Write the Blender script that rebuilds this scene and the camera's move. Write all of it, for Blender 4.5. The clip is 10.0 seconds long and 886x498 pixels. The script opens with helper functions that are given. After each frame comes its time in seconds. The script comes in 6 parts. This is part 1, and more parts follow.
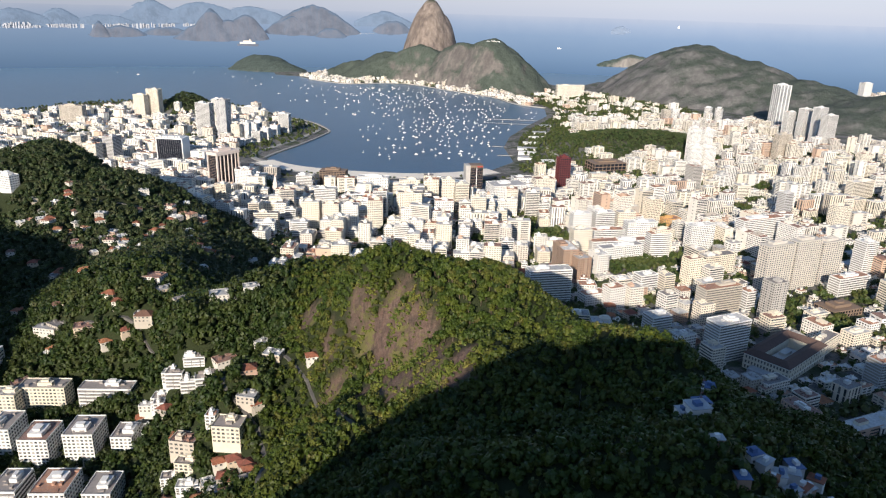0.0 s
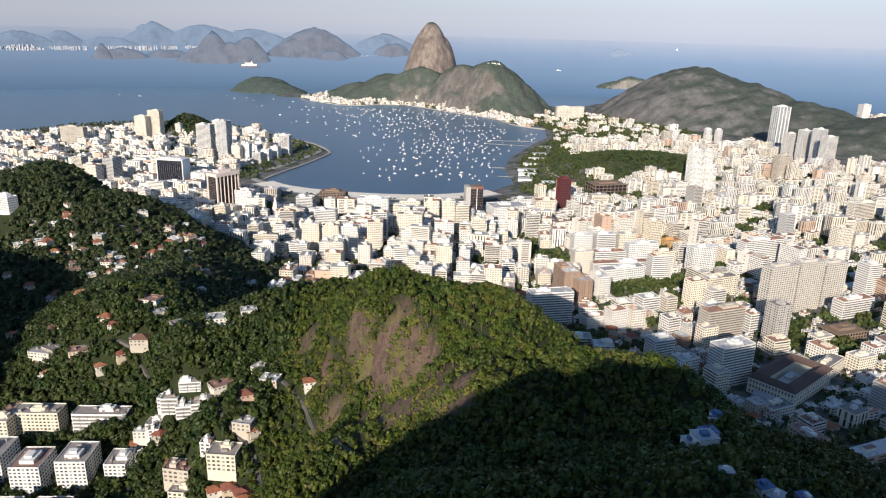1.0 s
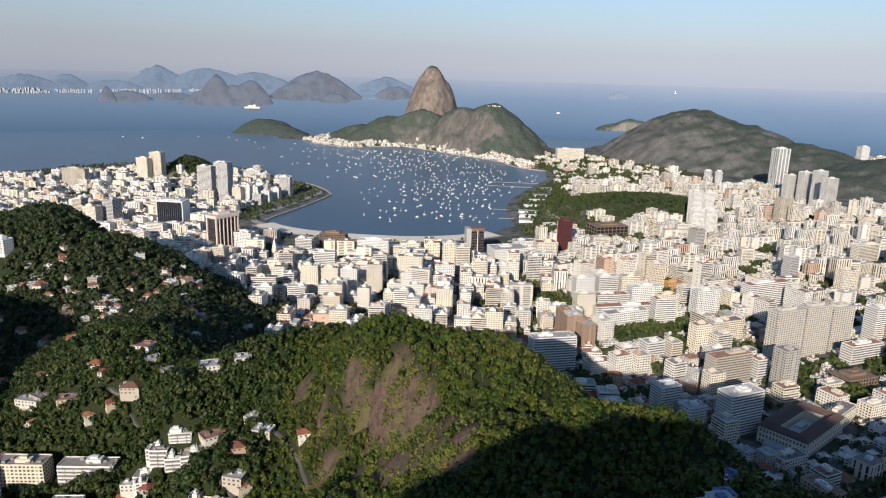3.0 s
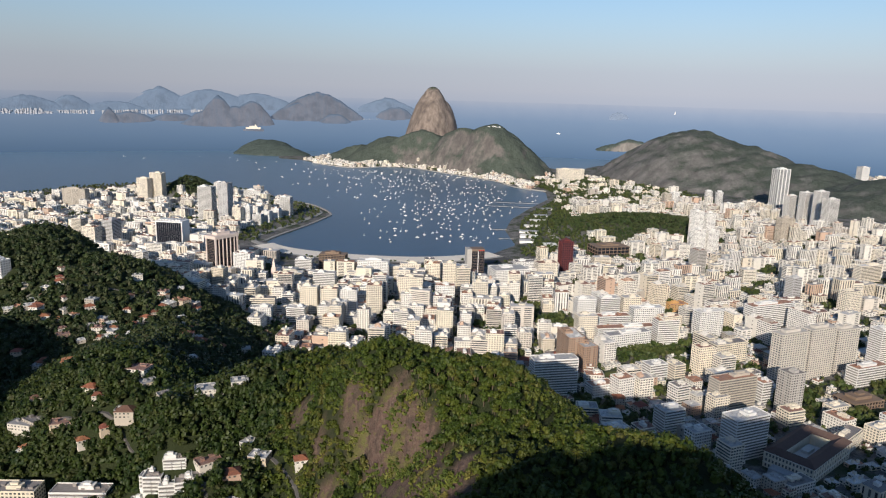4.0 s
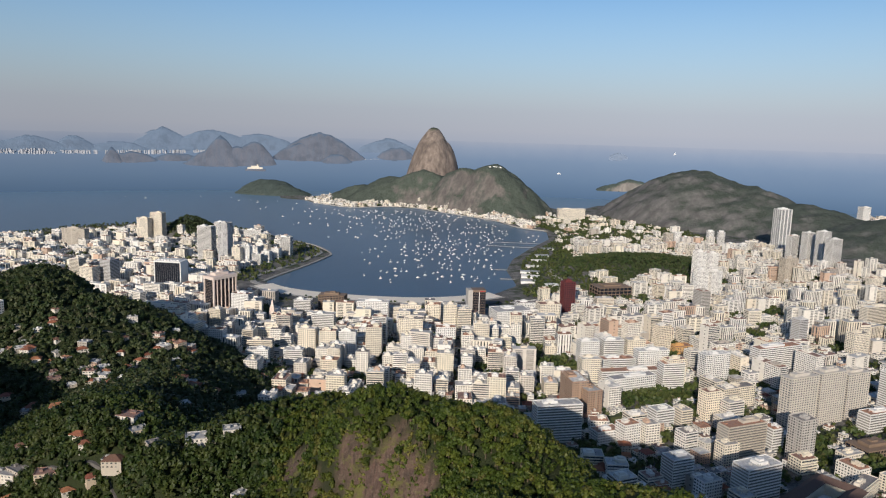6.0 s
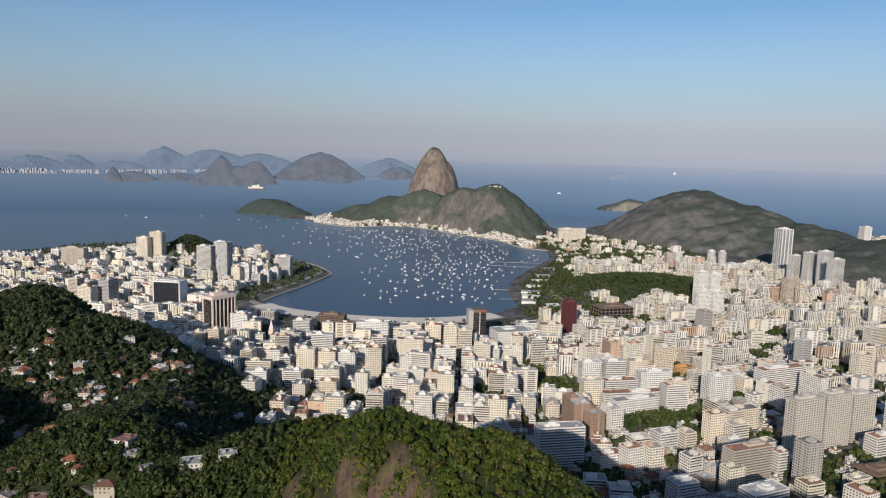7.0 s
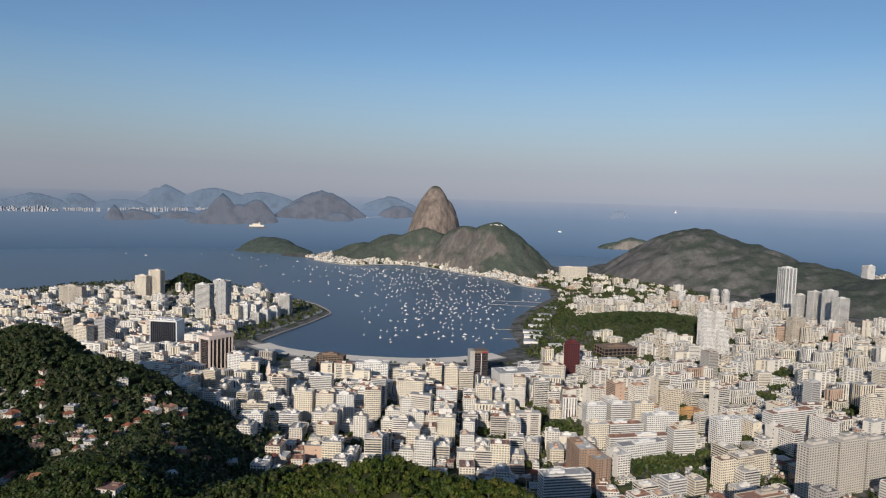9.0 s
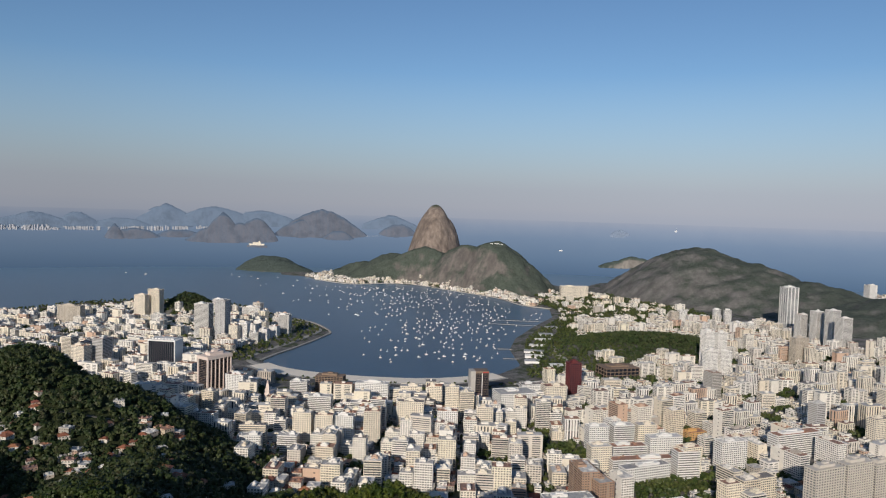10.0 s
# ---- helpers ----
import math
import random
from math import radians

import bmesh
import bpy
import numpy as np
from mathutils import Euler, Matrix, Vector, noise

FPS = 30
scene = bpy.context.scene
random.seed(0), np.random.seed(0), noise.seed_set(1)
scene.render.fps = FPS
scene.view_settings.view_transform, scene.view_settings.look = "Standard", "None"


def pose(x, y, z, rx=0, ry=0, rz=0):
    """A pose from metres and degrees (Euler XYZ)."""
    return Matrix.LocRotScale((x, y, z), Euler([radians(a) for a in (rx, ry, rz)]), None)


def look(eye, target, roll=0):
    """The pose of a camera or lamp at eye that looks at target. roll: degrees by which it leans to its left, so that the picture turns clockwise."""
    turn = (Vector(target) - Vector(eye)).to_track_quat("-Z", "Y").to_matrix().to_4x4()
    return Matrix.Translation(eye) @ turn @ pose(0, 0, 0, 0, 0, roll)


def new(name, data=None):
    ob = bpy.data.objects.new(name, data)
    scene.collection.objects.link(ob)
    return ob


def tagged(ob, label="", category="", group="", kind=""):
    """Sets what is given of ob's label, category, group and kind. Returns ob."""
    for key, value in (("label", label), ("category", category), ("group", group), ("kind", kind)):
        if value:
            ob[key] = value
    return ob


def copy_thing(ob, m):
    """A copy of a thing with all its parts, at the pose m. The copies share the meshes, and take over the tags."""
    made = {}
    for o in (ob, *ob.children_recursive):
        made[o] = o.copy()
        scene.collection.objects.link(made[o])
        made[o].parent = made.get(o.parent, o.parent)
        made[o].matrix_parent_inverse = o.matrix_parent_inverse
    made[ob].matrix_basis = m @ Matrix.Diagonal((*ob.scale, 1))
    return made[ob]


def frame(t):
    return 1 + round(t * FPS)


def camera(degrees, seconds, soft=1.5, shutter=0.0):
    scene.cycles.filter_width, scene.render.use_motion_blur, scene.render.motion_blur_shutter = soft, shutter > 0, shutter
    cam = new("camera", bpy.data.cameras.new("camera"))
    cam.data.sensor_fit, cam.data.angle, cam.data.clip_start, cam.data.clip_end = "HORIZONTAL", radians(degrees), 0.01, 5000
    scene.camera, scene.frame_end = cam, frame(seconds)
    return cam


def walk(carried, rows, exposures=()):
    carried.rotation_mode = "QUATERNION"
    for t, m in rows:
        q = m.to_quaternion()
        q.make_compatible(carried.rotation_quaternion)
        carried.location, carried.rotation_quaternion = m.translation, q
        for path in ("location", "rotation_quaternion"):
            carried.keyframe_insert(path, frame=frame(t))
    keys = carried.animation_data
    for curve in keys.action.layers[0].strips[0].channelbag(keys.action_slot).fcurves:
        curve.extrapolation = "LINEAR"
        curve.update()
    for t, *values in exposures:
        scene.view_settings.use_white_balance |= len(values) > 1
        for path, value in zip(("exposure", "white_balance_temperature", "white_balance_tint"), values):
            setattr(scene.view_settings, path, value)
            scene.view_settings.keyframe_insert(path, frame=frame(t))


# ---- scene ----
cam = camera(64.20, 10.0, soft=1.2)
# seconds, x, y, z, yaw, pitch, lean
ROWS = [
    (0.0, 49.16, -16.78, 360.67, -0.068, -18.994, -1.590),
    (0.5, 49.24, -13.48, 360.63, -0.029, -18.163, -1.583),
    (1.0, 49.34, -10.17, 360.58, 0.011, -17.336, -1.577),
    (1.5, 49.46, -6.85, 360.52, 0.051, -16.512, -1.572),
    (2.0, 49.59, -3.51, 360.46, 0.092, -15.693, -1.568),
    (2.5, 49.72, -0.16, 360.41, 0.132, -14.877, -1.565),
    (3.0, 49.85, 3.21, 360.35, 0.173, -14.065, -1.562),
    (3.5, 49.98, 6.59, 360.30, 0.214, -13.257, -1.561),
    (4.0, 50.10, 10.00, 360.25, 0.256, -12.453, -1.560),
    (4.5, 50.20, 13.43, 360.21, 0.296, -11.653, -1.561),
    (5.0, 50.30, 16.88, 360.18, 0.337, -10.857, -1.563),
    (5.5, 50.37, 20.36, 360.16, 0.378, -10.065, -1.566),
    (6.0, 50.41, 23.86, 360.16, 0.418, -9.276, -1.571),
    (6.5, 50.43, 27.39, 360.17, 0.457, -8.492, -1.577),
    (7.0, 50.41, 30.95, 360.20, 0.496, -7.711, -1.584),
    (7.5, 50.36, 34.54, 360.25, 0.534, -6.935, -1.593),
    (8.0, 50.26, 38.16, 360.32, 0.572, -6.162, -1.604),
    (8.5, 50.11, 41.81, 360.42, 0.609, -5.393, -1.616),
    (9.0, 49.92, 45.50, 360.55, 0.644, -4.629, -1.630),
    (9.5, 49.67, 49.23, 360.70, 0.679, -3.868, -1.646),
    (10.0, 49.36, 53.00, 360.88, 0.713, -3.111, -1.664),
]
walk(cam, [(t, pose(x, y, z, 90 + pitch, 0, yaw) @ pose(0, 0, 0, 0, 0, -lean)) for t, x, y, z, yaw, pitch, lean in ROWS], [(0.0, 0.77), (2.5, 0.53), (5.0, 0.28), (7.5, 0.10), (10.0, 0.01)])

# ---- light ----
SUN_EL, SUN_SIDE = radians(21.0), radians(-16.0)
SUN_WAY = Vector((math.sin(SUN_SIDE) * math.cos(SUN_EL), -math.cos(SUN_SIDE) * math.cos(SUN_EL), math.sin(SUN_EL)))
world = bpy.data.worlds.new("sky")
scene.world = world
world.use_nodes = True
wn = world.node_tree
wn.nodes.clear()
sky = wn.nodes.new("ShaderNodeTexSky")
sky.sky_type, sky.sun_disc = "NISHITA", False
sky.sun_elevation, sky.sun_rotation = SUN_EL, math.pi - SUN_SIDE
sky.altitude, sky.air_density, sky.dust_density, sky.ozone_density = 360, 1.0, 0.5, 2.6
bg = wn.nodes.new("ShaderNodeBackground")
bg.inputs["Strength"].default_value = 0.079
wo = wn.nodes.new("ShaderNodeOutputWorld")
tint = wn.nodes.new("ShaderNodeMix")
tint.data_type, tint.blend_type = "RGBA", "MULTIPLY"
tint.inputs[0].default_value = 1.0
tint.inputs[7].default_value = (0.86, 1.0, 1.13, 1)
wn.links.new(sky.outputs[0], tint.inputs[6])
wn.links.new(tint.outputs[2], bg.inputs[0])
wn.links.new(bg.outputs[0], wo.inputs[0])
sun = new("sun", bpy.data.lights.new("sun", "SUN"))
sun.data.energy, sun.data.angle, sun.data.color = 3.75, radians(0.5), (1.0, 0.90, 0.78)
sun.matrix_world = look(SUN_WAY * 1000, (0, 0, 0))

rnd = random.Random(11)


# ---- materials ----
def material(name, rough=0.8, metal=0.0, spec=0.3):
    m = bpy.data.materials.new(name)
    m.use_nodes = True
    b = m.node_tree.nodes["Principled BSDF"]
    b.inputs["Roughness"].default_value = rough
    b.inputs["Metallic"].default_value = metal
    b.inputs["Specular IOR Level"].default_value = spec
    return m, m.node_tree, b


def node(t, kind, **values):
    n = t.nodes.new(kind)
    for k, v in values.items():
        if k in n.inputs:
            n.inputs[k].default_value = v
    return n


def ramp(t, source, stops, constant=False):
    r = t.nodes.new("ShaderNodeValToRGB")
    if constant:
        r.color_ramp.interpolation = "CONSTANT"
    e = r.color_ramp.elements
    while len(e) < len(stops):
        e.new(0.5)
    for k, (p, c) in zip(e, stops):
        k.position, k.color = p, (*c, 1)
    t.links.new(source, r.inputs[0])
    return r.outputs[0]


def mix(t, factor, a, b, blend="MIX"):
    n = t.nodes.new("ShaderNodeMix")
    n.data_type, n.blend_type = "RGBA", blend
    for sock, v in ((n.inputs[0], factor), (n.inputs[6], a), (n.inputs[7], b)):
        if isinstance(v, (int, float)):
            sock.default_value = v
        elif isinstance(v, tuple):
            sock.default_value = (*v, 1)
        else:
            t.links.new(v, sock)
    return n.outputs[2]


def place(t):
    return t.nodes.new("ShaderNodeNewGeometry").outputs["Position"]


def grain(t, scale, detail=4.0, rough=0.6, vector=None):
    n = node(t, "ShaderNodeTexNoise", Scale=scale, Detail=detail, Roughness=rough)
    t.links.new(vector if vector is not None else place(t), n.inputs["Vector"])
    return n.outputs[0]


def span(t, source, lo, hi, a=0.0, b=1.0):
    n = t.nodes.new("ShaderNodeMapRange")
    for k, v in zip((1, 2, 3, 4), (lo, hi, a, b)):
        n.inputs[k].default_value = v
    t.links.new(source, n.inputs[0])
    return n.outputs[0]


def relief(t, b, height, strength, distance):
    n = node(t, "ShaderNodeBump", Strength=strength, Distance=distance)
    t.links.new(height, n.inputs["Height"])
    t.links.new(n.outputs[0], b.inputs["Normal"])


def height_of(t):
    s = t.nodes.new("ShaderNodeSeparateXYZ")
    t.links.new(place(t), s.inputs[0])
    return s.outputs[2]


def slope_of(t):
    s = t.nodes.new("ShaderNodeSeparateXYZ")
    t.links.new(t.nodes.new("ShaderNodeNewGeometry").outputs["Normal"], s.inputs[0])
    return s.outputs[2]


def chance(t, island=False):
    if island:
        return t.nodes.new("ShaderNodeNewGeometry").outputs["Random Per Island"]
    return t.nodes.new("ShaderNodeObjectInfo").outputs["Random"]


WALLS = [(0.0, (0.86, 0.84, 0.79)), (0.22, (0.83, 0.78, 0.68)), (0.36, (0.88, 0.87, 0.85)), (0.52, (0.80, 0.73, 0.61)), (0.60, (0.86, 0.84, 0.79)),
         (0.77, (0.72, 0.68, 0.63)), (0.82, (0.86, 0.81, 0.68)), (0.90, (0.66, 0.47, 0.36)), (0.935, (0.50, 0.46, 0.42)), (0.955, (0.88, 0.87, 0.85))]


def wall_material(name, island=False, tones=None):
    m, t, b = material(name, 0.85)
    c = ramp(t, chance(t, island), tones or WALLS, True)
    c = mix(t, 1.0, c, (0.96, 0.925, 0.875), "MULTIPLY")
    stain = span(t, grain(t, 0.16, 5, 0.65), 0.4, 0.75, 0.0, 0.4)
    c = mix(t, stain, c, mix(t, 0.6, c, (0.25, 0.23, 0.20)))
    c = mix(t, span(t, grain(t, 1.3, 3), 0.35, 0.7, 0.0, 0.22), c, (0.36, 0.33, 0.29))
    t.links.new(c, b.inputs["Base Color"])
    relief(t, b, grain(t, 2.5, 3), 0.3, 0.05)
    return m


def plain(name, colour, rough=0.8, metal=0.0, dirt=0.3, scale=0.3, spec=0.3):
    m, t, b = material(name, rough, metal, spec)
    dark = tuple(0.55 * v for v in colour)
    c = mix(t, span(t, grain(t, scale, 5), 0.38, 0.72, 0.0, dirt), colour, dark)
    c = mix(t, span(t, grain(t, scale * 9, 3), 0.4, 0.7, 0.0, dirt * 0.6), c, tuple(min(1, 1.2 * v) for v in colour))
    t.links.new(c, b.inputs["Base Color"])
    relief(t, b, grain(t, scale * 6, 3), 0.25, 0.05)
    return m


def glass_material(name, stops, rough=0.25, island=True):
    m, t, b = material(name, rough, 0.0, 0.5)
    t.links.new(ramp(t, chance(t, island), stops, True), b.inputs["Base Color"])
    return m


M_WALL = wall_material("painted_render")
M_WALLS = wall_material("painted_render_mixed", True)
HOUSE_WALLS = [(0.0, (0.72, 0.69, 0.63)), (0.3, (0.55, 0.50, 0.43)), (0.5, (0.62, 0.52, 0.40)), (0.65, (0.42, 0.39, 0.35)), (0.78, (0.50, 0.34, 0.26)), (0.88, (0.76, 0.74, 0.70))]
M_HOUSE = wall_material("house_render", False, HOUSE_WALLS)
M_GLASS = glass_material("window_panes", [(0, (0.045, 0.048, 0.052)), (0.3, (0.09, 0.088, 0.085)), (0.55, (0.16, 0.15, 0.14)), (0.75, (0.32, 0.30, 0.27)), (0.88, (0.06, 0.066, 0.075))])
M_DARKGLASS = glass_material("dark_curtain_glass", [(0, (0.012, 0.014, 0.020)), (0.5, (0.020, 0.022, 0.030)), (0.8, (0.035, 0.036, 0.045))], 0.12)
M_BLUEGLASS = glass_material("bluish_glass", [(0, (0.07, 0.08, 0.09)), (0.5, (0.11, 0.12, 0.13)), (0.8, (0.05, 0.06, 0.07))], 0.2)


def roof_material(name, island=False):
    m, t, b = material(name, 0.9)
    c = ramp(t, chance(t, island), [(0, (0.46, 0.45, 0.43)), (0.25, (0.62, 0.60, 0.57)), (0.45, (0.36, 0.35, 0.34)), (0.52, (0.72, 0.70, 0.66)), (0.66, (0.40, 0.20, 0.12)), (0.80, (0.28, 0.15, 0.11)), (0.93, (0.22, 0.20, 0.19))], True)
    c = mix(t, span(t, grain(t, 0.35, 5), 0.4, 0.68, 0, 0.5), c, (0.16, 0.15, 0.145))
    c = mix(t, span(t, grain(t, 2.2, 3), 0.5, 0.7, 0, 0.4), c, (0.55, 0.53, 0.50))
    t.links.new(c, b.inputs["Base Color"])
    return m


def tile_material():
    m, t, b = material("clay_roof_tiles", 0.85)
    c = ramp(t, chance(t), [(0, (0.36, 0.13, 0.07)), (0.3, (0.26, 0.10, 0.06)), (0.5, (0.42, 0.18, 0.09)), (0.7, (0.20, 0.11, 0.08)), (0.85, (0.30, 0.10, 0.07))], True)
    c = mix(t, span(t, grain(t, 0.5, 5), 0.4, 0.7, 0, 0.6), c, (0.11, 0.07, 0.05))
    w = node(t, "ShaderNodeTexWave", Scale=1.2, Distortion=1.0)
    t.links.new(place(t), w.inputs["Vector"])
    c = mix(t, span(t, w.outputs[1], 0.2, 0.8, 0, 0.25), c, (0.10, 0.05, 0.03))
    t.links.new(c, b.inputs["Base Color"])
    relief(t, b, w.outputs[1], 0.4, 0.08)
    return m


def leaf_material(name, island, tint=(1, 1, 1)):
    m, t, b = material(name, 0.55, 0.0, 0.25)
    v = node(t, "ShaderNodeTexVoronoi", Scale=0.17)
    t.links.new(place(t), v.inputs["Vector"])
    s = t.nodes.new("ShaderNodeSeparateColor")
    t.links.new(v.outputs["Color"], s.inputs[0])
    tone = [(0.0, (0.032, 0.052, 0.013)), (0.3, (0.052, 0.078, 0.017)), (0.6, (0.080, 0.106, 0.022)), (0.85, (0.122, 0.132, 0.034)), (1.0, (0.120, 0.105, 0.044))]
    tone = [(p, tuple(a * k for a, k in zip(c, tint))) for p, c in tone]
    a = ramp(t, s.outputs[0] if island else chance(t), tone)
    c = mix(t, span(t, chance(t, True), 0, 1, 0.0, 0.4), a, tuple(k * q for k, q in zip((0.022, 0.038, 0.011), tint)))
    c = mix(t, span(t, grain(t, 0.025, 3), 0.45, 0.65, 0, 0.45), c, tuple(k * q for k, q in zip((0.095, 0.095, 0.028), tint)))
    t.links.new(c, b.inputs["Base Color"])
    return m


def ground_material():
    m, t, b = material("hillside_and_city_ground", 0.95)
    street = mix(t, span(t, grain(t, 0.05, 5), 0.42, 0.62), (0.085, 0.083, 0.080), (0.185, 0.175, 0.160))
    street = mix(t, span(t, grain(t, 0.4, 4), 0.45, 0.7, 0, 0.6), street, (0.30, 0.28, 0.25))
    street = mix(t, span(t, grain(t, 0.021, 4), 0.52, 0.60, 0, 0.85), street, (0.038, 0.055, 0.019))
    soil = mix(t, grain(t, 0.12, 5), (0.016, 0.024, 0.008), (0.036, 0.044, 0.015))
    rock = mix(t, span(t, grain(t, 0.06, 6, 0.7), 0.35, 0.65), (0.075, 0.047, 0.038), (0.150, 0.092, 0.070))
    rock = mix(t, span(t, grain(t, 0.6, 5, 0.7), 0.45, 0.7, 0, 0.7), rock, (0.20, 0.155, 0.11))
    run = t.nodes.new("ShaderNodeMapping")
    run.inputs["Scale"].default_value = (0.42, 0.12, 0.07)
    t.links.new(place(t), run.inputs["Vector"])
    rock = mix(t, span(t, grain(t, 1.0, 6, 0.7, run.outputs[0]), 0.46, 0.62, 0, 0.75), rock, (0.040, 0.028, 0.025))
    rock = mix(t, span(t, grain(t, 1.7, 5, 0.7, run.outputs[0]), 0.60, 0.70, 0, 0.5), rock, (0.24, 0.19, 0.15))
    moss = mix(t, grain(t, 0.5, 4), (0.092, 0.090, 0.025), (0.175, 0.155, 0.060))
    mossy = mix(t, span(t, grain(t, 0.055, 6, 0.75), 0.515, 0.585), rock, moss)
    att = t.nodes.new("ShaderNodeAttribute")
    att.attribute_name = "bare_rock"
    hill = mix(t, att.outputs["Fac"], soil, mossy)
    c = mix(t, span(t, height_of(t), 24, 38), street, hill)
    t.links.new(c, b.inputs["Base Color"])
    relief(t, b, grain(t, 0.35, 6, 0.7), 0.8, 1.2)
    return m


def mountain_material(name, green, rock_a, rock_b, lo, hi, soft_rock=0.5, glow=0.0, speck=1.5):
    m, t, b = material(name, 0.95, 0.0, 0.15)
    g = mix(t, span(t, grain(t, 0.035, 6, 0.7), 0.35, 0.65), tuple((0.55 if speck > 1.2 else 0.85) * v for v in green), green)
    g = mix(t, span(t, grain(t, 0.25, 3), 0.4, 0.7, 0, 0.6), g, tuple(speck * v for v in green))
    sc = t.nodes.new("ShaderNodeMapping")
    sc.inputs["Scale"].default_value = (0.045, 0.045, 0.005)
    t.links.new(place(t), sc.inputs["Vector"])
    streak = node(t, "ShaderNodeTexNoise", Scale=1.0, Detail=5.0, Roughness=0.65)
    t.links.new(sc.outputs[0], streak.inputs["Vector"])
    r = mix(t, span(t, streak.outputs[0], 0.35, 0.65), rock_a, rock_b)
    r = mix(t, span(t, grain(t, 0.015, 5), 0.45, 0.62, 0, 0.5), r, tuple(0.6 * v for v in rock_a))
    edge = t.nodes.new("ShaderNodeMath")
    edge.operation = "ADD"
    t.links.new(slope_of(t), edge.inputs[0])
    t.links.new(span(t, grain(t, 0.012, 6, 0.7), 0.3, 0.7, -soft_rock * 0.5, soft_rock * 0.5), edge.inputs[1])
    c = mix(t, span(t, edge.outputs[0], lo, hi), r, g)
    t.links.new(c, b.inputs["Base Color"])
    relief(t, b, grain(t, 0.06, 6, 0.7), 0.9, 6.0)
    # Far hills glow in their own colour to stand in for haze.
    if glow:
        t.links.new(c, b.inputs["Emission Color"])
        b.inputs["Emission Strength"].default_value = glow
    return m


def sea_material():
    m, t, b = material("bay_water_painted_haze", 0.3, 0.0, 0.22)
    c = mix(t, span(t, grain(t, 0.0016, 5, 0.6), 0.35, 0.65), (0.028, 0.070, 0.122), (0.040, 0.092, 0.155))
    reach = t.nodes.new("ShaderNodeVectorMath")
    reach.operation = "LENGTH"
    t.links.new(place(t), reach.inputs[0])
    # Haze painted into the water: its base colour pales with distance.
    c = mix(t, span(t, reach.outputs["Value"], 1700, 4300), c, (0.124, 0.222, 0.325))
    c = mix(t, span(t, grain(t, 0.02, 4), 0.5, 0.7, 0, 0.3), c, (0.040, 0.105, 0.185))
    t.links.new(c, b.inputs["Base Color"])
    up = node(t, "ShaderNodeCombineXYZ", Z=1.0)
    n = node(t, "ShaderNodeBump", Strength=0.35, Distance=1.0)
    t.links.new(grain(t, 0.12, 5, 0.6), n.inputs["Height"])
    t.links.new(up.outputs[0], n.inputs["Normal"])
    t.links.new(n.outputs[0], b.inputs["Normal"])
    return m


def paint_south_brighter(t, c):
    """Paints light in: colour brightens across the distance towards the open sea south."""
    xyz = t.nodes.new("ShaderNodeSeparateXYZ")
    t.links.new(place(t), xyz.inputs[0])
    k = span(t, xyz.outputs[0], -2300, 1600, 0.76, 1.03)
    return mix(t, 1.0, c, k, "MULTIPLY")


def far_sea_material():
    """The sea beyond four kilometres: a glowing backdrop with haze painted into its colour."""
    m = bpy.data.materials.new("far_sea_painted_haze")
    m.use_nodes = True
    t = m.node_tree
    t.nodes.clear()
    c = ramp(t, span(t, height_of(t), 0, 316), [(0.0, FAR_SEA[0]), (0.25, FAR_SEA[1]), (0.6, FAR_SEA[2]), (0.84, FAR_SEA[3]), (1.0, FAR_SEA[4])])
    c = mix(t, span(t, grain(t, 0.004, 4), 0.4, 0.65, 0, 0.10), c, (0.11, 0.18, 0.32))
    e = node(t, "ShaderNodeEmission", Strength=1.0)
    t.links.new(paint_south_brighter(t, c), e.inputs[0])
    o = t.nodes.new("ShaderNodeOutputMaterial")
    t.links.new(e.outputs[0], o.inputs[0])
    return m


def haze_material():
    """Low haze painted on a glowing sheet: a backdrop that thins out upwards."""
    m = bpy.data.materials.new("painted_haze_backdrop")
    m.use_nodes = True
    t = m.node_tree
    t.nodes.clear()
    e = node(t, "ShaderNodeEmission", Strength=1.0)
    t.links.new(paint_south_brighter(t, ramp(t, span(t, height_of(t), 300, 1200), HAZE_TONES)), e.inputs[0])
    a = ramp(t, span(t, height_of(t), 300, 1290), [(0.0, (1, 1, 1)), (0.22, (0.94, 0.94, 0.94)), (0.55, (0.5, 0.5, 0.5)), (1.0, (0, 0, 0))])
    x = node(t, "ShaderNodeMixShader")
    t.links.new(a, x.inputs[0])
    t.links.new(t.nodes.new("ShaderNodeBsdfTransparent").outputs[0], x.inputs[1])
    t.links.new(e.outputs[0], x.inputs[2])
    o = t.nodes.new("ShaderNodeOutputMaterial")
    t.links.new(x.outputs[0], o.inputs[0])
    return m


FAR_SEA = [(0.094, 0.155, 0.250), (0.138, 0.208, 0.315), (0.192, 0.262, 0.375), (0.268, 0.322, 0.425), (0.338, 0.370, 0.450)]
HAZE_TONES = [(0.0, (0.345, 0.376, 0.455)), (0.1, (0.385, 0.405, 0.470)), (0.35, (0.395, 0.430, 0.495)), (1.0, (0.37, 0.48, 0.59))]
M_FARSEA, M_HAZE = far_sea_material(), haze_material()
M_ROOF, M_ROOFS = roof_material("flat_roof"), roof_material("mixed_roofs", True)
M_TILE, M_GROUND, M_SEA = tile_material(), ground_material(), sea_material()
M_LEAF = leaf_material("forest_leaves", True, (0.78, 0.82, 0.46))
# Leaves darkened and blued: that hill's shade and haze painted into the colour.
M_LEAF_SHADED = leaf_material("painted_shade_leaves", True, (0.54, 0.60, 0.80))
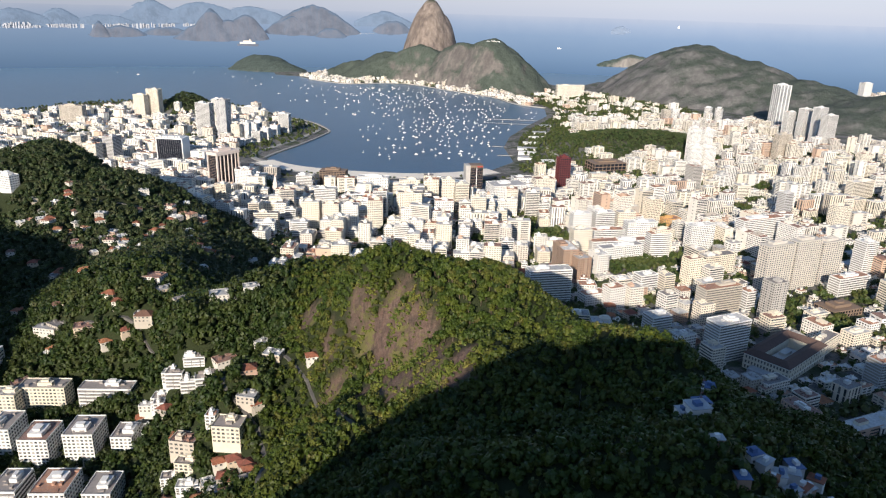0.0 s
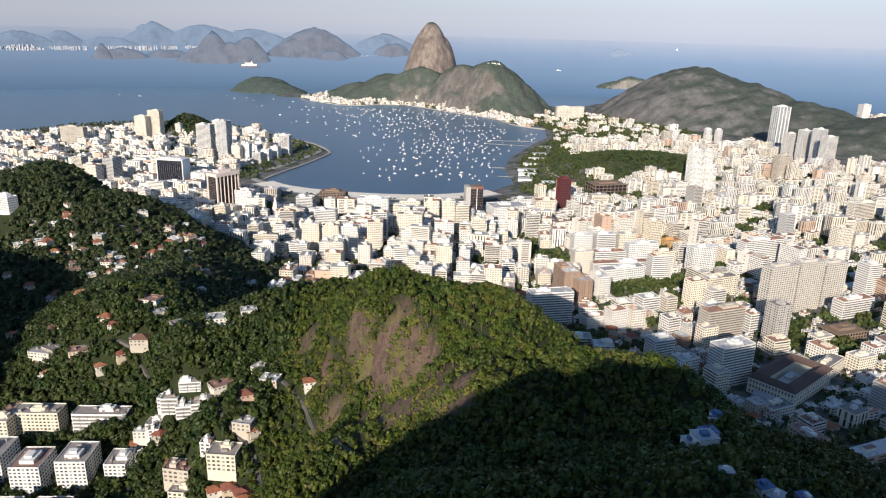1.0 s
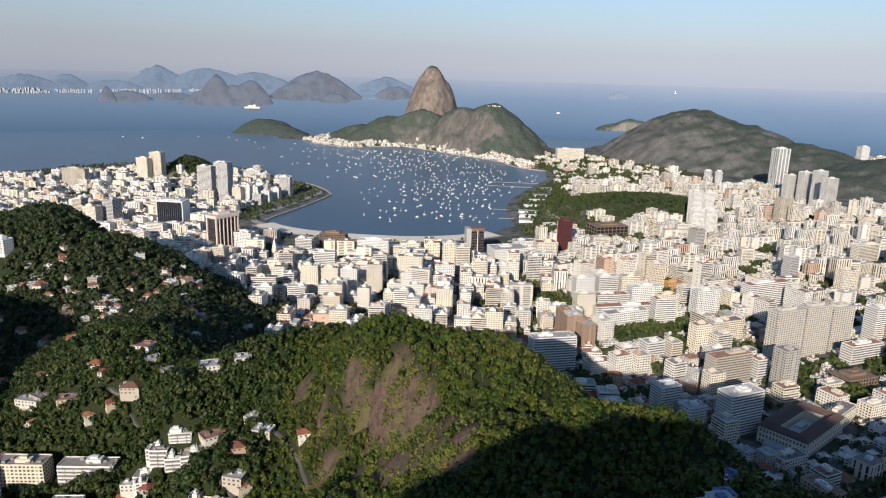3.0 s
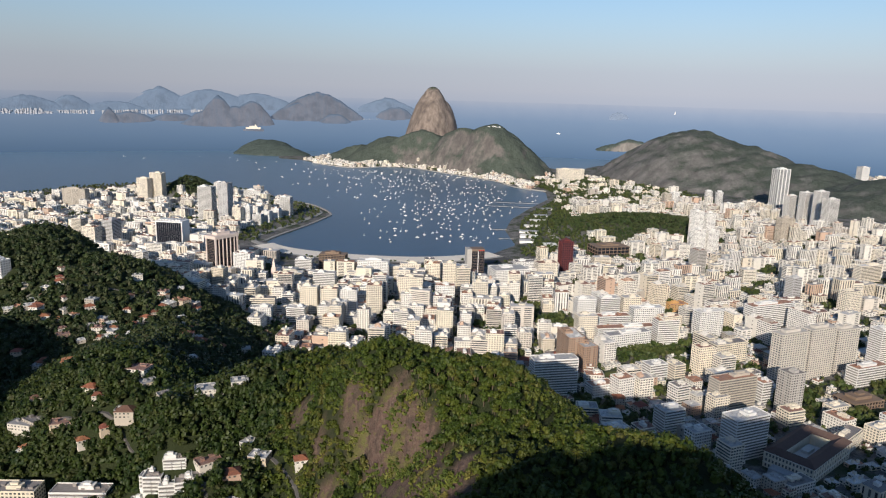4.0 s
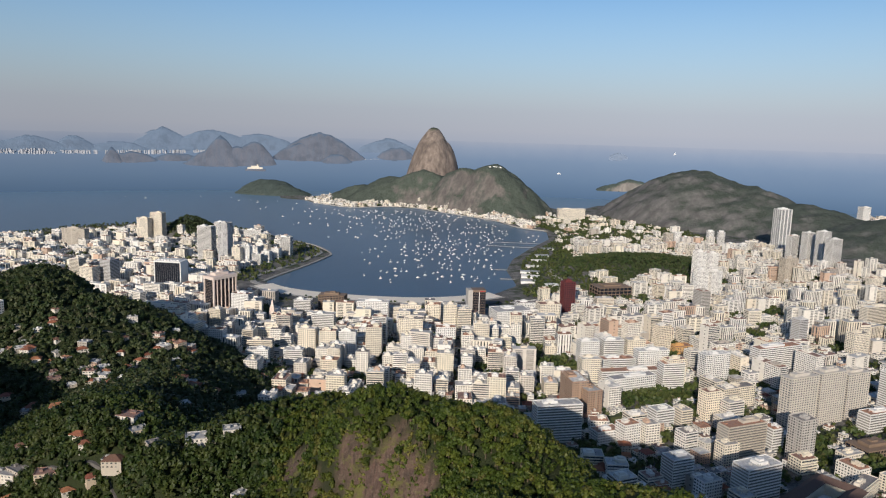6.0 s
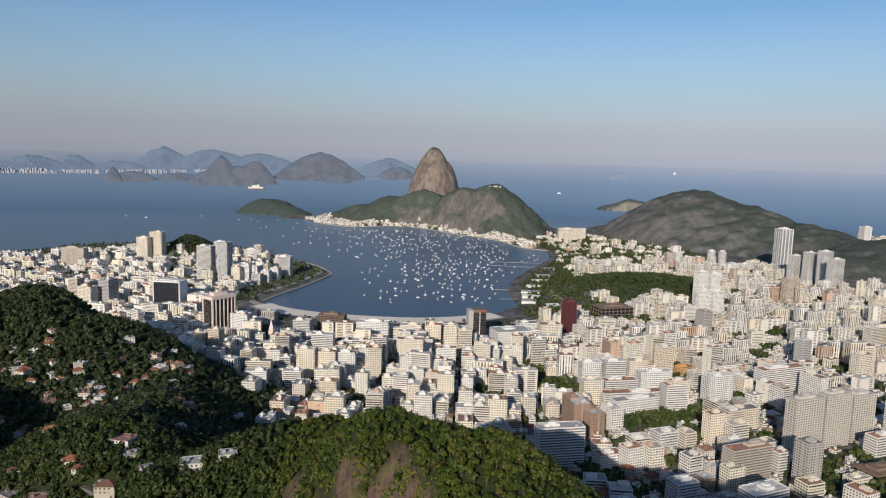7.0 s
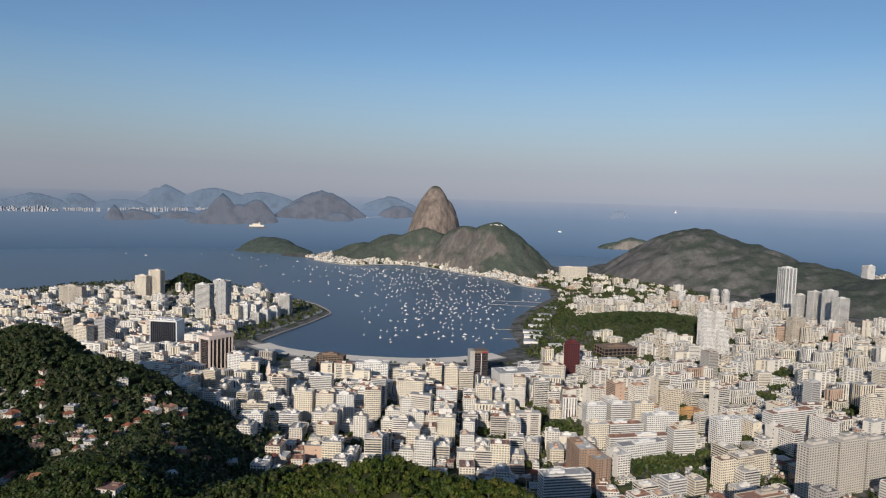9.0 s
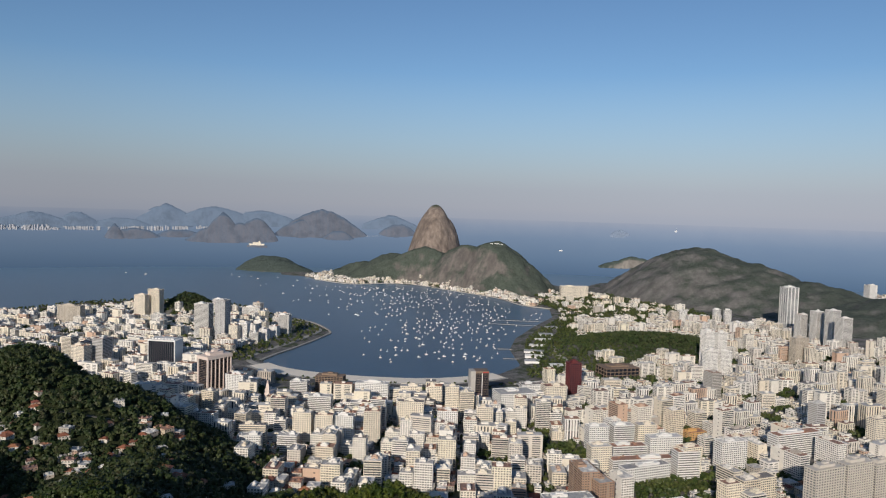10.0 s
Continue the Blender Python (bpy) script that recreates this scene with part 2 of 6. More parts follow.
M_LEAF_MID = leaf_material("valley_forest_leaves", True, (0.46, 0.55, 0.46))
# Haze painted into the knoll leaves as a bluish tint.
M_LEAF_KNOLL = leaf_material("knoll_leaves_haze_tint", True, (0.66, 0.74, 0.95))
M_BRUSH = leaf_material("dry_brush", True, (1.5, 1.36, 1.05))
M_LEAF_ONE = leaf_material("tree_leaves", False, (0.78, 0.82, 0.46))
M_LEAF_CITY = leaf_material("street_tree_leaves", True, (0.85, 0.88, 0.95))
M_BARK = plain("bark", (0.11, 0.085, 0.06), 0.95)
M_SUGAR = mountain_material("sugarloaf_granite", (0.080, 0.092, 0.065), (0.150, 0.120, 0.105), (0.330, 0.265, 0.215), 0.74, 0.92, 0.22)
M_URCA = mountain_material("urca_granite_and_forest", (0.082, 0.098, 0.078), (0.130, 0.118, 0.108), (0.215, 0.188, 0.168), 0.46, 0.62, 0.40)
M_BABIL = mountain_material("babilonia_granite_and_forest", (0.078, 0.092, 0.074), (0.128, 0.122, 0.116), (0.190, 0.180, 0.168), 0.78, 0.95, 0.34)
M_GREENHILL = mountain_material("wooded_headland", (0.075, 0.095, 0.082), (0.20, 0.185, 0.165), (0.30, 0.27, 0.235), 0.55, 0.7, 0.25)
# Blue haze painted into the base colour of these three, which also glow.
M_FAR = mountain_material("far_hills_painted_haze", (0.058, 0.080, 0.114), (0.072, 0.084, 0.108), (0.086, 0.090, 0.108), 0.35, 0.75, 0.3, 0.9, 1.15)
M_FARTHER = mountain_material("farther_range_painted_haze", (0.086, 0.115, 0.158), (0.087, 0.115, 0.158), (0.089, 0.115, 0.156), 0.2, 0.4, 0.1, 0.9, 1.05)
M_FAINT = mountain_material("far_islet_painted_haze", (0.120, 0.148, 0.195), (0.135, 0.150, 0.190), (0.140, 0.152, 0.188), 0.2, 0.4, 0.1, 0.9, 1.05)
M_SAND = plain("beach_sand", (0.82, 0.74, 0.62), 0.95, 0.0, 0.25, 0.05)
M_ASPHALT = plain("asphalt", (0.085, 0.083, 0.080), 0.9, 0.0, 0.3, 0.1)
M_PAVING = plain("pale_paving", (0.38, 0.36, 0.32), 0.9, 0.0, 0.3, 0.1)
M_WHITE = plain("white_paint", (0.77, 0.75, 0.71), 0.6, 0.0, 0.12, 0.3)
M_OLDWHITE = plain("weathered_white_render", (0.76, 0.74, 0.70), 0.85, 0.0, 0.3, 0.25)
M_SLAB = plain("weathered_beige_concrete", (0.60, 0.55, 0.48), 0.85, 0.0, 0.35, 0.25)
M_OLDCREAM = plain("weathered_cream_render", (0.72, 0.65, 0.51), 0.85, 0.0, 0.35, 0.25)
M_CREAM = plain("cream_render", (0.78, 0.70, 0.57), 0.8, 0.0, 0.22, 0.2)
M_BEIGE = plain("beige_render", (0.52, 0.46, 0.38), 0.8, 0.0, 0.25, 0.2)
M_CONCRETE = plain("weathered_concrete", (0.48, 0.45, 0.41), 0.85, 0.0, 0.35, 0.2)
M_GREYWALL = plain("grey_render", (0.52, 0.51, 0.50), 0.8, 0.0, 0.3, 0.2)
M_PINK = plain("pale_pink_stone", (0.72, 0.60, 0.52), 0.7, 0.0, 0.15, 0.2)
M_BROWN = plain("brown_cladding", (0.24, 0.17, 0.12), 0.7, 0.0, 0.3, 0.3)
M_RED = plain("dark_red_cladding", (0.15, 0.035, 0.035), 0.6, 0.0, 0.3, 0.3)
M_ORANGE = plain("orange_render", (0.62, 0.36, 0.14), 0.8, 0.0, 0.2, 0.3)
M_BRICK = plain("reddish_brown_facade", (0.40, 0.27, 0.19), 0.8, 0.0, 0.3, 0.3)
M_METAL = plain("grey_steel", (0.35, 0.35, 0.36), 0.45, 0.8, 0.2, 0.5)
M_BLUE = plain("blue_sheet_roof", (0.10, 0.16, 0.30), 0.6, 0.0, 0.3, 0.4)
M_OLDROOF = plain("weathered_brown_roof", (0.32, 0.285, 0.26), 0.9, 0.0, 0.5, 0.4)
M_SHEET = plain("grey_sheet_roof", (0.42, 0.43, 0.44), 0.6, 0.2, 0.35, 0.3)


# ---- mesh building ----
class Shape:
    """Collects quads and boxes for one mesh."""

    def __init__(self):
        self.v, self.f = [], []

    def quad(self, a, b, c, d):
        n = len(self.v)
        self.v += [a, b, c, d]
        self.f.append((n, n + 1, n + 2, n + 3))

    def box(self, x0, y0, z0, x1, y1, z1, bottom=False):
        n = len(self.v)
        self.v += [(x0, y0, z0), (x1, y0, z0), (x1, y1, z0), (x0, y1, z0), (x0, y0, z1), (x1, y0, z1), (x1, y1, z1), (x0, y1, z1)]
        self.f += [(n, n + 1, n + 5, n + 4), (n + 1, n + 2, n + 6, n + 5), (n + 2, n + 3, n + 7, n + 6), (n + 3, n, n + 4, n + 7), (n + 4, n + 5, n + 6, n + 7)]
        if bottom:
            self.f.append((n + 3, n + 2, n + 1, n))

    def prism(self, ring, z0, z1):
        n, k = len(self.v), len(ring)
        self.v += [(x, y, z0) for x, y in ring] + [(x, y, z1) for x, y in ring]
        self.f += [(n + i, n + (i + 1) % k, n + k + (i + 1) % k, n + k + i) for i in range(k)]
        self.f.append(tuple(range(n + k, n + 2 * k)))

    def mesh(self, name, mat):
        me = bpy.data.meshes.new(name)
        me.from_pydata(self.v, [], self.f)
        me.materials.append(mat)
        me.update()
        return me


def part(name, shape, mat, parent, label=""):
    ob = new(name, shape.mesh(name, mat) if isinstance(shape, Shape) else shape)
    ob.parent = parent
    return tagged(ob, label)


def array_mesh(name, V, F, mat, smooth=False):
    me = bpy.data.meshes.new(name)
    V, F = np.asarray(V, np.float32), np.asarray(F, np.int32)
    me.vertices.add(len(V))
    me.vertices.foreach_set("co", V.ravel())
    me.loops.add(F.size)
    me.loops.foreach_set("vertex_index", F.ravel())
    me.polygons.add(len(F))
    me.polygons.foreach_set("loop_start", np.arange(0, F.size, F.shape[1], dtype=np.int32))
    if smooth:
        me.polygons.foreach_set("use_smooth", np.ones(len(F), bool))
    me.materials.append(mat)
    me.update(calc_edges=True)
    return me


def grid_faces(nx, ny):
    i = np.arange(nx * ny).reshape(ny, nx)
    return np.stack([i[:-1, :-1], i[:-1, 1:], i[1:, 1:], i[1:, :-1]], -1).reshape(-1, 4)


def rough_noise(x, y, size, seed):
    """Smooth value noise on a lattice of the given size."""
    g = np.random.default_rng(seed).random((64, 64))
    u, v = x / size, y / size
    i, j = np.floor(u).astype(int), np.floor(v).astype(int)
    a, b = u - i, v - j
    a, b = a * a * (3 - 2 * a), b * b * (3 - 2 * b)
    p = g[i % 64, j % 64] * (1 - a) + g[(i + 1) % 64, j % 64] * a
    q = g[i % 64, (j + 1) % 64] * (1 - a) + g[(i + 1) % 64, (j + 1) % 64] * a
    return p * (1 - b) + q * b - 0.5


# ---- the lie of the land: x, y, radius, height of each swelling ----
SPUR = [(-2, 462, 61, 116), (85, 415, 71, 148), (157, 334, 59, 88), (175, 250, 81, 71), (136, 171, 89, 128), (30, 224, 77, 110), (-39, 545, 74, 71),
        (-114, 517, 47, 54), (-100, 417, 38, 72), (-49, 301, 72, 50), (284, 382, 100, 83), (-57, 627, 81, 73), (277, 254, 76, 76), (160, 512, 70, 67),
        (74, 314, 41, 62), (-9, 347, 46, 51), (52, 350, 26, 17)]
NORTH_HILL = [(-212, 559, 69, 72), (-295, 631, 88, 61), (-228, 742, 81, 38), (-190, 655, 70, 24), (-319, 862, 126, 56), (-448, 911, 87, 26), (-445, 762, 78, 33),
              (-564, 983, 139, 109), (-500, 1015, 60, 26), (-590, 1000, 90, 16), (-357, 969, 78, 39), (-168, 485, 38, 63), (-237, 479, 41, -12)]
KNOLLS = [(560, 1930, 140, 30), (690, 1890, 105, 24), (470, 1910, 85, 15), (-800, 2330, 75, 62)]
SHORE = [(-3000, -900), (-3000, 1500), (-1900, 1900), (-1400, 2220), (-1290, 2470), (-1130, 2600), (-850, 2640), (-659, 2530), (-499, 2345), (-374, 2229),
         (-298, 2090), (-300, 2010), (-330, 1880), (-372, 1740), (-388, 1665), (-350, 1620), (-307, 1579), (-234, 1551), (-133, 1529), (-13, 1525),
         (83, 1553), (165, 1606), (225, 1706), (214, 1895), (244, 2064), (317, 2274), (412, 2508), (430, 2710), (323, 2813), (247, 3010), (56, 3232),
         (-107, 3428), (-246, 3467), (-427, 3387), (-620, 3548), (-689, 3677)]
SHORE += [(-832, 3740), (-900, 3900), (-640, 3920), (-300, 3980), (-150, 4200), (150, 4250), (420, 3900), (600, 3560), (730, 3600), (846, 3800), (1100, 4000),
          (1500, 3850), (1735, 3500), (1950, 3300), (2400, 3200), (3000, 3000), (3000, -900)]
BARE = [(15, 411, 15), (17, 393, 16), (29, 369, 18), (46, 348, 17), (58, 328, 14), (23, 350, 15), (34, 386, 14), (6, 354, 13), (-50, 473, 10), (-30, 426, 11), (-16, 396, 10), (-4, 424, 11), (6, 407, 12)]
# Crest out of view behind the camera, outlined to cast the shadow edges.
SHADE_U = [-1500, -800, -723, -610, -562, -535, -515, -500, -480, -450, -420, -381, -246, -177, -140, -107, -92, -78, -63, -51, -31, -17, -4, 15, 39, 93, 117, 151, 195, 229, 282, 311, 400, 600, 1500]
SHADE_Z = [250, 350, 380, 376, 362, 350, 338, 312, 280, 210, 190, 180, 200, 222, 246, 271, 285, 302, 314, 325, 340, 351, 359, 370, 378, 383, 381, 379, 377, 371, 364, 360, 345, 300, 220]


# level plots of the near valley: x, y, half width, half depth
PLOTS = [(-277, 498, 19, 8), (-224, 496, 21.5, 7), (-253, 444, 11, 14), (-219, 445, 11, 14), (-190, 449, 8, 11), (-214, 391, 12, 14), (-180, 389, 10, 13), (-284, 453, 9, 14), (-301, 484, 10, 8)]


def shore_distance(x, y):
    """Metres inland (plus) or out to sea (minus)."""
    best, inside = np.full(x.shape, 1e9), np.zeros(x.shape, bool)
    for (ax, ay), (bx, by) in zip(SHORE, SHORE[1:] + SHORE[:1]):
        dx, dy = bx - ax, by - ay
        s = np.clip(((x - ax) * dx + (y - ay) * dy) / (dx * dx + dy * dy), 0, 1)
        best = np.minimum(best, np.hypot(x - ax - s * dx, y - ay - s * dy))
        if ay != by:
            inside ^= ((ay > y) != (by > y)) & (x < dx * (y - ay) / dy + ax)
    return np.where(inside, best, -best)


def land(x, y):
    """Height of the ground, plus the unseen crest added to cast shade."""
    x, y = np.asarray(x, float), np.asarray(y, float)
    h = 4 + 14 * np.clip((1450 - y) / 700, 0, 1.2)
    for u, v, r, a in SPUR + NORTH_HILL + KNOLLS:
        h = h + a * np.exp(-((x - u) ** 2 + (y - v) ** 2) / (1.2 * r * r))
    for u, v, a, b in PLOTS:
        off = np.hypot(np.maximum(np.abs(x - u) - a, 0), np.maximum(np.abs(y - v) - b, 0))
        h = np.minimum(h, 24 + 2.6 * np.maximum(off - 3, 0))
    su, sv = math.cos(SUN_SIDE) * x + math.sin(SUN_SIDE) * y, -math.sin(SUN_SIDE) * x + math.cos(SUN_SIDE) * y
    shade_crest = np.interp(su, SHADE_U, SHADE_Z, left=110) + 4 * rough_noise(su, sv * 0, 22, 5)
    h = np.maximum(h, shade_crest * np.where(sv < -120, 1.0, np.exp(-((sv + 120) / 80) ** 2)))
    wild = np.clip((h - 30) / 40, 0, 1)
    h = h + wild * (9 * rough_noise(x, y, 34, 2) + 4 * rough_noise(x, y, 13, 3))
    return h


def land_at(x, y):
    return float(land(np.array([x]), np.array([y]))[0])


def bareness(x, y):
    b = np.zeros(np.shape(x))
    wob = 13 * rough_noise(x, y, 11, 9) + 11 * rough_noise(x, y, 4.2, 19)
    for u, v, r in BARE:
        b = np.maximum(b, np.clip((r + 2 + wob - np.hypot(x - u, (y - v) * 0.7)) / 6, 0, 1))
    return b


xs = np.concatenate([np.arange(-3000, -700, 60), np.arange(-700, 700, 6.5), np.arange(700, 1400, 16), np.arange(1400, 3001, 64)])
ys = np.concatenate([np.arange(-900, -330, 40), np.arange(-330, -20, 9), np.arange(-20, 1100, 6.5), np.arange(1100, 2000, 14), np.arange(2000, 4300, 30)])
GX, GY = np.meshgrid(xs, ys)
sd = shore_distance(GX, GY)
GZ = np.where(sd > 0, np.minimum(land(GX, GY), 1.0 + 0.12 * np.maximum(sd, 0) + 1.5 * np.maximum(sd - 60, 0)), np.maximum(-8, 1.0 + 0.2 * sd))
ground_mesh = array_mesh("ground", np.stack([GX, GY, GZ], -1).reshape(-1, 3), grid_faces(len(xs), len(ys)), M_GROUND, True)
att = ground_mesh.attributes.new("bare_rock", "FLOAT", "POINT")
att.data.foreach_set("value", bareness(GX, GY).ravel().astype(np.float32))
tagged(new("ground", ground_mesh), "city ground rising into steep wooded granite hills", "ground", kind="structure")

# the sea: flat to 4.3 km, then bent up to fit the camera's view
EYE_X, EYE_Y, EYE_Z = 50, 18, 360


def shown(d):
    """Where far sea lies on the sheet squeezed near for the camera: distance, height."""
    r = d if d < 4300 else 4300 + 600 * (1 - math.exp(-(d - 4300) / 2500))
    return r, (0.0 if d < 4250 else max(0.0, EYE_Z - r * (EYE_Z / d + d / 1.48e7)))


def ring_sheet(name, label, mat, ring_rows, category):
    turn = np.linspace(0, 2 * np.pi, 145)
    q = np.array(ring_rows)
    X = EYE_X + q[:, :1] * np.sin(turn)[None]
    Y = EYE_Y + q[:, :1] * np.cos(turn)[None]
    Z = np.repeat(q[:, 1:], len(turn), 1)
    me = array_mesh(name, np.stack([X, Y, Z], -1).reshape(-1, 3), grid_faces(len(turn), len(q))[:, ::-1], mat, True)
    return tagged(new(name, me), label, category, kind="structure")


ring_sheet("sea", "calm blue bay with small ripples, haze painted in farther out", M_SEA, [(d, 0.0) for d in np.linspace(1, 4300, 44)], "sea")
ring_sheet("backdrop_sea", "open sea backdrop, haze painted into its glow towards the horizon", M_FARSEA, [shown(d) for d in np.geomspace(4300, 72000, 60)], "backdrop")
RIM = shown(72000)
haze = ring_sheet("backdrop_haze", "glowing backdrop sheet painted as pale haze above the horizon", M_HAZE, [(RIM[0] + 12, RIM[1] - 60 + 14 * k) for k in range(75)], "backdrop")
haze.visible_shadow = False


# ---- mountains ----
HILL_Z = {}


def ground_at(x, y):
    """Height of what one stands on: the land, or the hill at the foot of the rock."""
    x0, y0, step, Z = HILL_Z["urca_hill"]
    i, j = int((x - x0) / step), int((y - y0) / step)
    here = Z[j, i] if 0 <= j < Z.shape[0] and 0 <= i < Z.shape[1] else -9.0
    return max(land_at(x, y), float(here))


def mountain(name, label, mat, x0, y0, x1, y1, step, domes, base=-6.0, rough=1.0, seed=1, shore=False):
    """A hill in its own box of ground; domes are x, y, rx, ry, height, power."""
    ax, ay = np.arange(x0, x1 + 1, step), np.arange(y0, y1 + 1, step)
    X, Y = np.meshgrid(ax, ay)
    wx = X + rough * (26 * rough_noise(X, Y, 90, seed) + 12 * rough_noise(X, Y, 37, seed + 1))
    wy = Y + rough * (26 * rough_noise(X, Y, 90, seed + 2) + 12 * rough_noise(X, Y, 37, seed + 3))
    Z = np.zeros_like(X)
    for u, v, rx, ry, h, p in domes:
        r = np.sqrt(((wx - u) / rx) ** 2 + ((wy - v) / ry) ** 2)
        d = np.maximum(h * (1 - r ** p), 0)
        Z = np.where(d > Z, d + 0.12 * np.minimum(Z, d), Z + 0.12 * np.minimum(Z, d))
    if shore:
        Z = Z * np.clip((shore_distance(X, Y) - 42) / 105, 0, 1) ** 0.7
    on = np.clip(Z / 25, 0, 1)
    Z = Z + on * rough * (12 * rough_noise(X, Y, 45, seed + 4) + 7 * rough_noise(X, Y, 18, seed + 5))
    Z = np.where(Z > 0.5, base + 6 + Z, base)
    HILL_Z[name] = (x0, y0, step, Z)
    quads = grid_faces(len(ax), len(ay))
    quads = quads[(Z.ravel()[quads] > base + 0.1).any(1)]
    me = array_mesh(name, np.stack([X, Y, Z], -1).reshape(-1, 3), quads, mat, True)
    return tagged(new(name, me), label, "mountain", kind="structure")


mountain("sugarloaf_mountain", "steep bare granite dome rising from the sea", M_SUGAR, -340, 3700, 260, 4300, 7,
         [(-58, 3990, 172, 220, 370, 2.0), (15, 4010, 112, 190, 285, 2.3)], rough=0.35, seed=21)
mountain("urca_hill", "lower rounded hill of granite cliffs and forest", M_URCA, -680, 3000, 640, 4000, 9,
         [(262, 3320, 285, 250, 218, 1.45), (110, 3420, 290, 260, 180, 1.7), (-90, 3600, 300, 240, 165, 1.5), (-260, 3700, 260, 200, 125, 1.5), (-420, 3760, 240, 150, 80, 1.3),
          (-10, 3480, 300, 220, 130, 1.6)], seed=31, shore=True)
mountain("babilonia_hill", "broad dark granite and forest hill above the city", M_BABIL, 640, 2150, 2150, 4050, 12,
         [(1165, 3270, 390, 520, 203, 1.8), (1030, 3330, 285, 400, 146, 1.5), (1330, 3090, 365, 480, 154, 1.6), (1490, 2860, 380, 420, 108, 1.4), (1650, 2480, 420, 330, 105, 1.5), 
          (1950, 2450, 500, 420, 134, 1.4)], seed=41)
mountain("headland", "low wooded headland at the bay entrance", M_GREENHILL, -1420, 3700, -600, 4320, 10,
         [(-978, 4040, 190, 165, 76, 1.8), (-865, 3960, 140, 110, 52, 1.6), (-1070, 4080, 105, 95, 40, 1.6)], seed=51, rough=0.7)
mountain("rocky_island", "small wooded rocky island in the open sea", M_GREENHILL, 900, 4270, 1340, 4500, 8,
         [(1150, 4400, 120, 60, 66, 1.7), (1060, 4400, 110, 45, 34, 1.5), (1215, 4390, 90, 55, 52, 1.7)], base=40, seed=61, rough=0.45)
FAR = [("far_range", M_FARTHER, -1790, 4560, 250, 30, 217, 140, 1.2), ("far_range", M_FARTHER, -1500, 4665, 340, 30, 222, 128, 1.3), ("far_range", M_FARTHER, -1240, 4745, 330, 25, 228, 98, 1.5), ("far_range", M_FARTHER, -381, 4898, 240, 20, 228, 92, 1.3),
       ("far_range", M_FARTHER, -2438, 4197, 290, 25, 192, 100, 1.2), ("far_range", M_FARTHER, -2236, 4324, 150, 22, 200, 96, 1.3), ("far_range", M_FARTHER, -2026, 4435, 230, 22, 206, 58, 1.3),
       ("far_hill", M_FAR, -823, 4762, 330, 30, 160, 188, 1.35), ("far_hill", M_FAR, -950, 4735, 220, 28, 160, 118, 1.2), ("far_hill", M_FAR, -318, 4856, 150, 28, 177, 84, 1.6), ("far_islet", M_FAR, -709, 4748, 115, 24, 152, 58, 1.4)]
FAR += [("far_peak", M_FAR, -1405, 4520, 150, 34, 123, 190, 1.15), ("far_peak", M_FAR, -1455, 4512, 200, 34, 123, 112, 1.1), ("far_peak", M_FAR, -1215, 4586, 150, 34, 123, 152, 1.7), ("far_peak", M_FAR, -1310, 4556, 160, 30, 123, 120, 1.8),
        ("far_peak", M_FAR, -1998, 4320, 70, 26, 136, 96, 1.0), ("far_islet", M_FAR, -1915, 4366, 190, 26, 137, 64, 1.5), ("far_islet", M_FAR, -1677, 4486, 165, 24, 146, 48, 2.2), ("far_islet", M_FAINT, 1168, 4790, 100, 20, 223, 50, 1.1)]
# Far hills set near, made thin and turned to fit the camera's view.
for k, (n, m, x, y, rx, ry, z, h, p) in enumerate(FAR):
    hill = mountain(n, "distant hill with blue haze painted into its glowing colour", m, -rx - 30, -ry - 30, rx + 30, ry + 30, 7,
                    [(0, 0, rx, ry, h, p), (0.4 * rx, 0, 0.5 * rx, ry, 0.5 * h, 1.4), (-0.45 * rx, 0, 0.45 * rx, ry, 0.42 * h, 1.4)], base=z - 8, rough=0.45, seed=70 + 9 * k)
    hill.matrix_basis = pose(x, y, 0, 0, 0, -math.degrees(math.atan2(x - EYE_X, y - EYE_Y)))


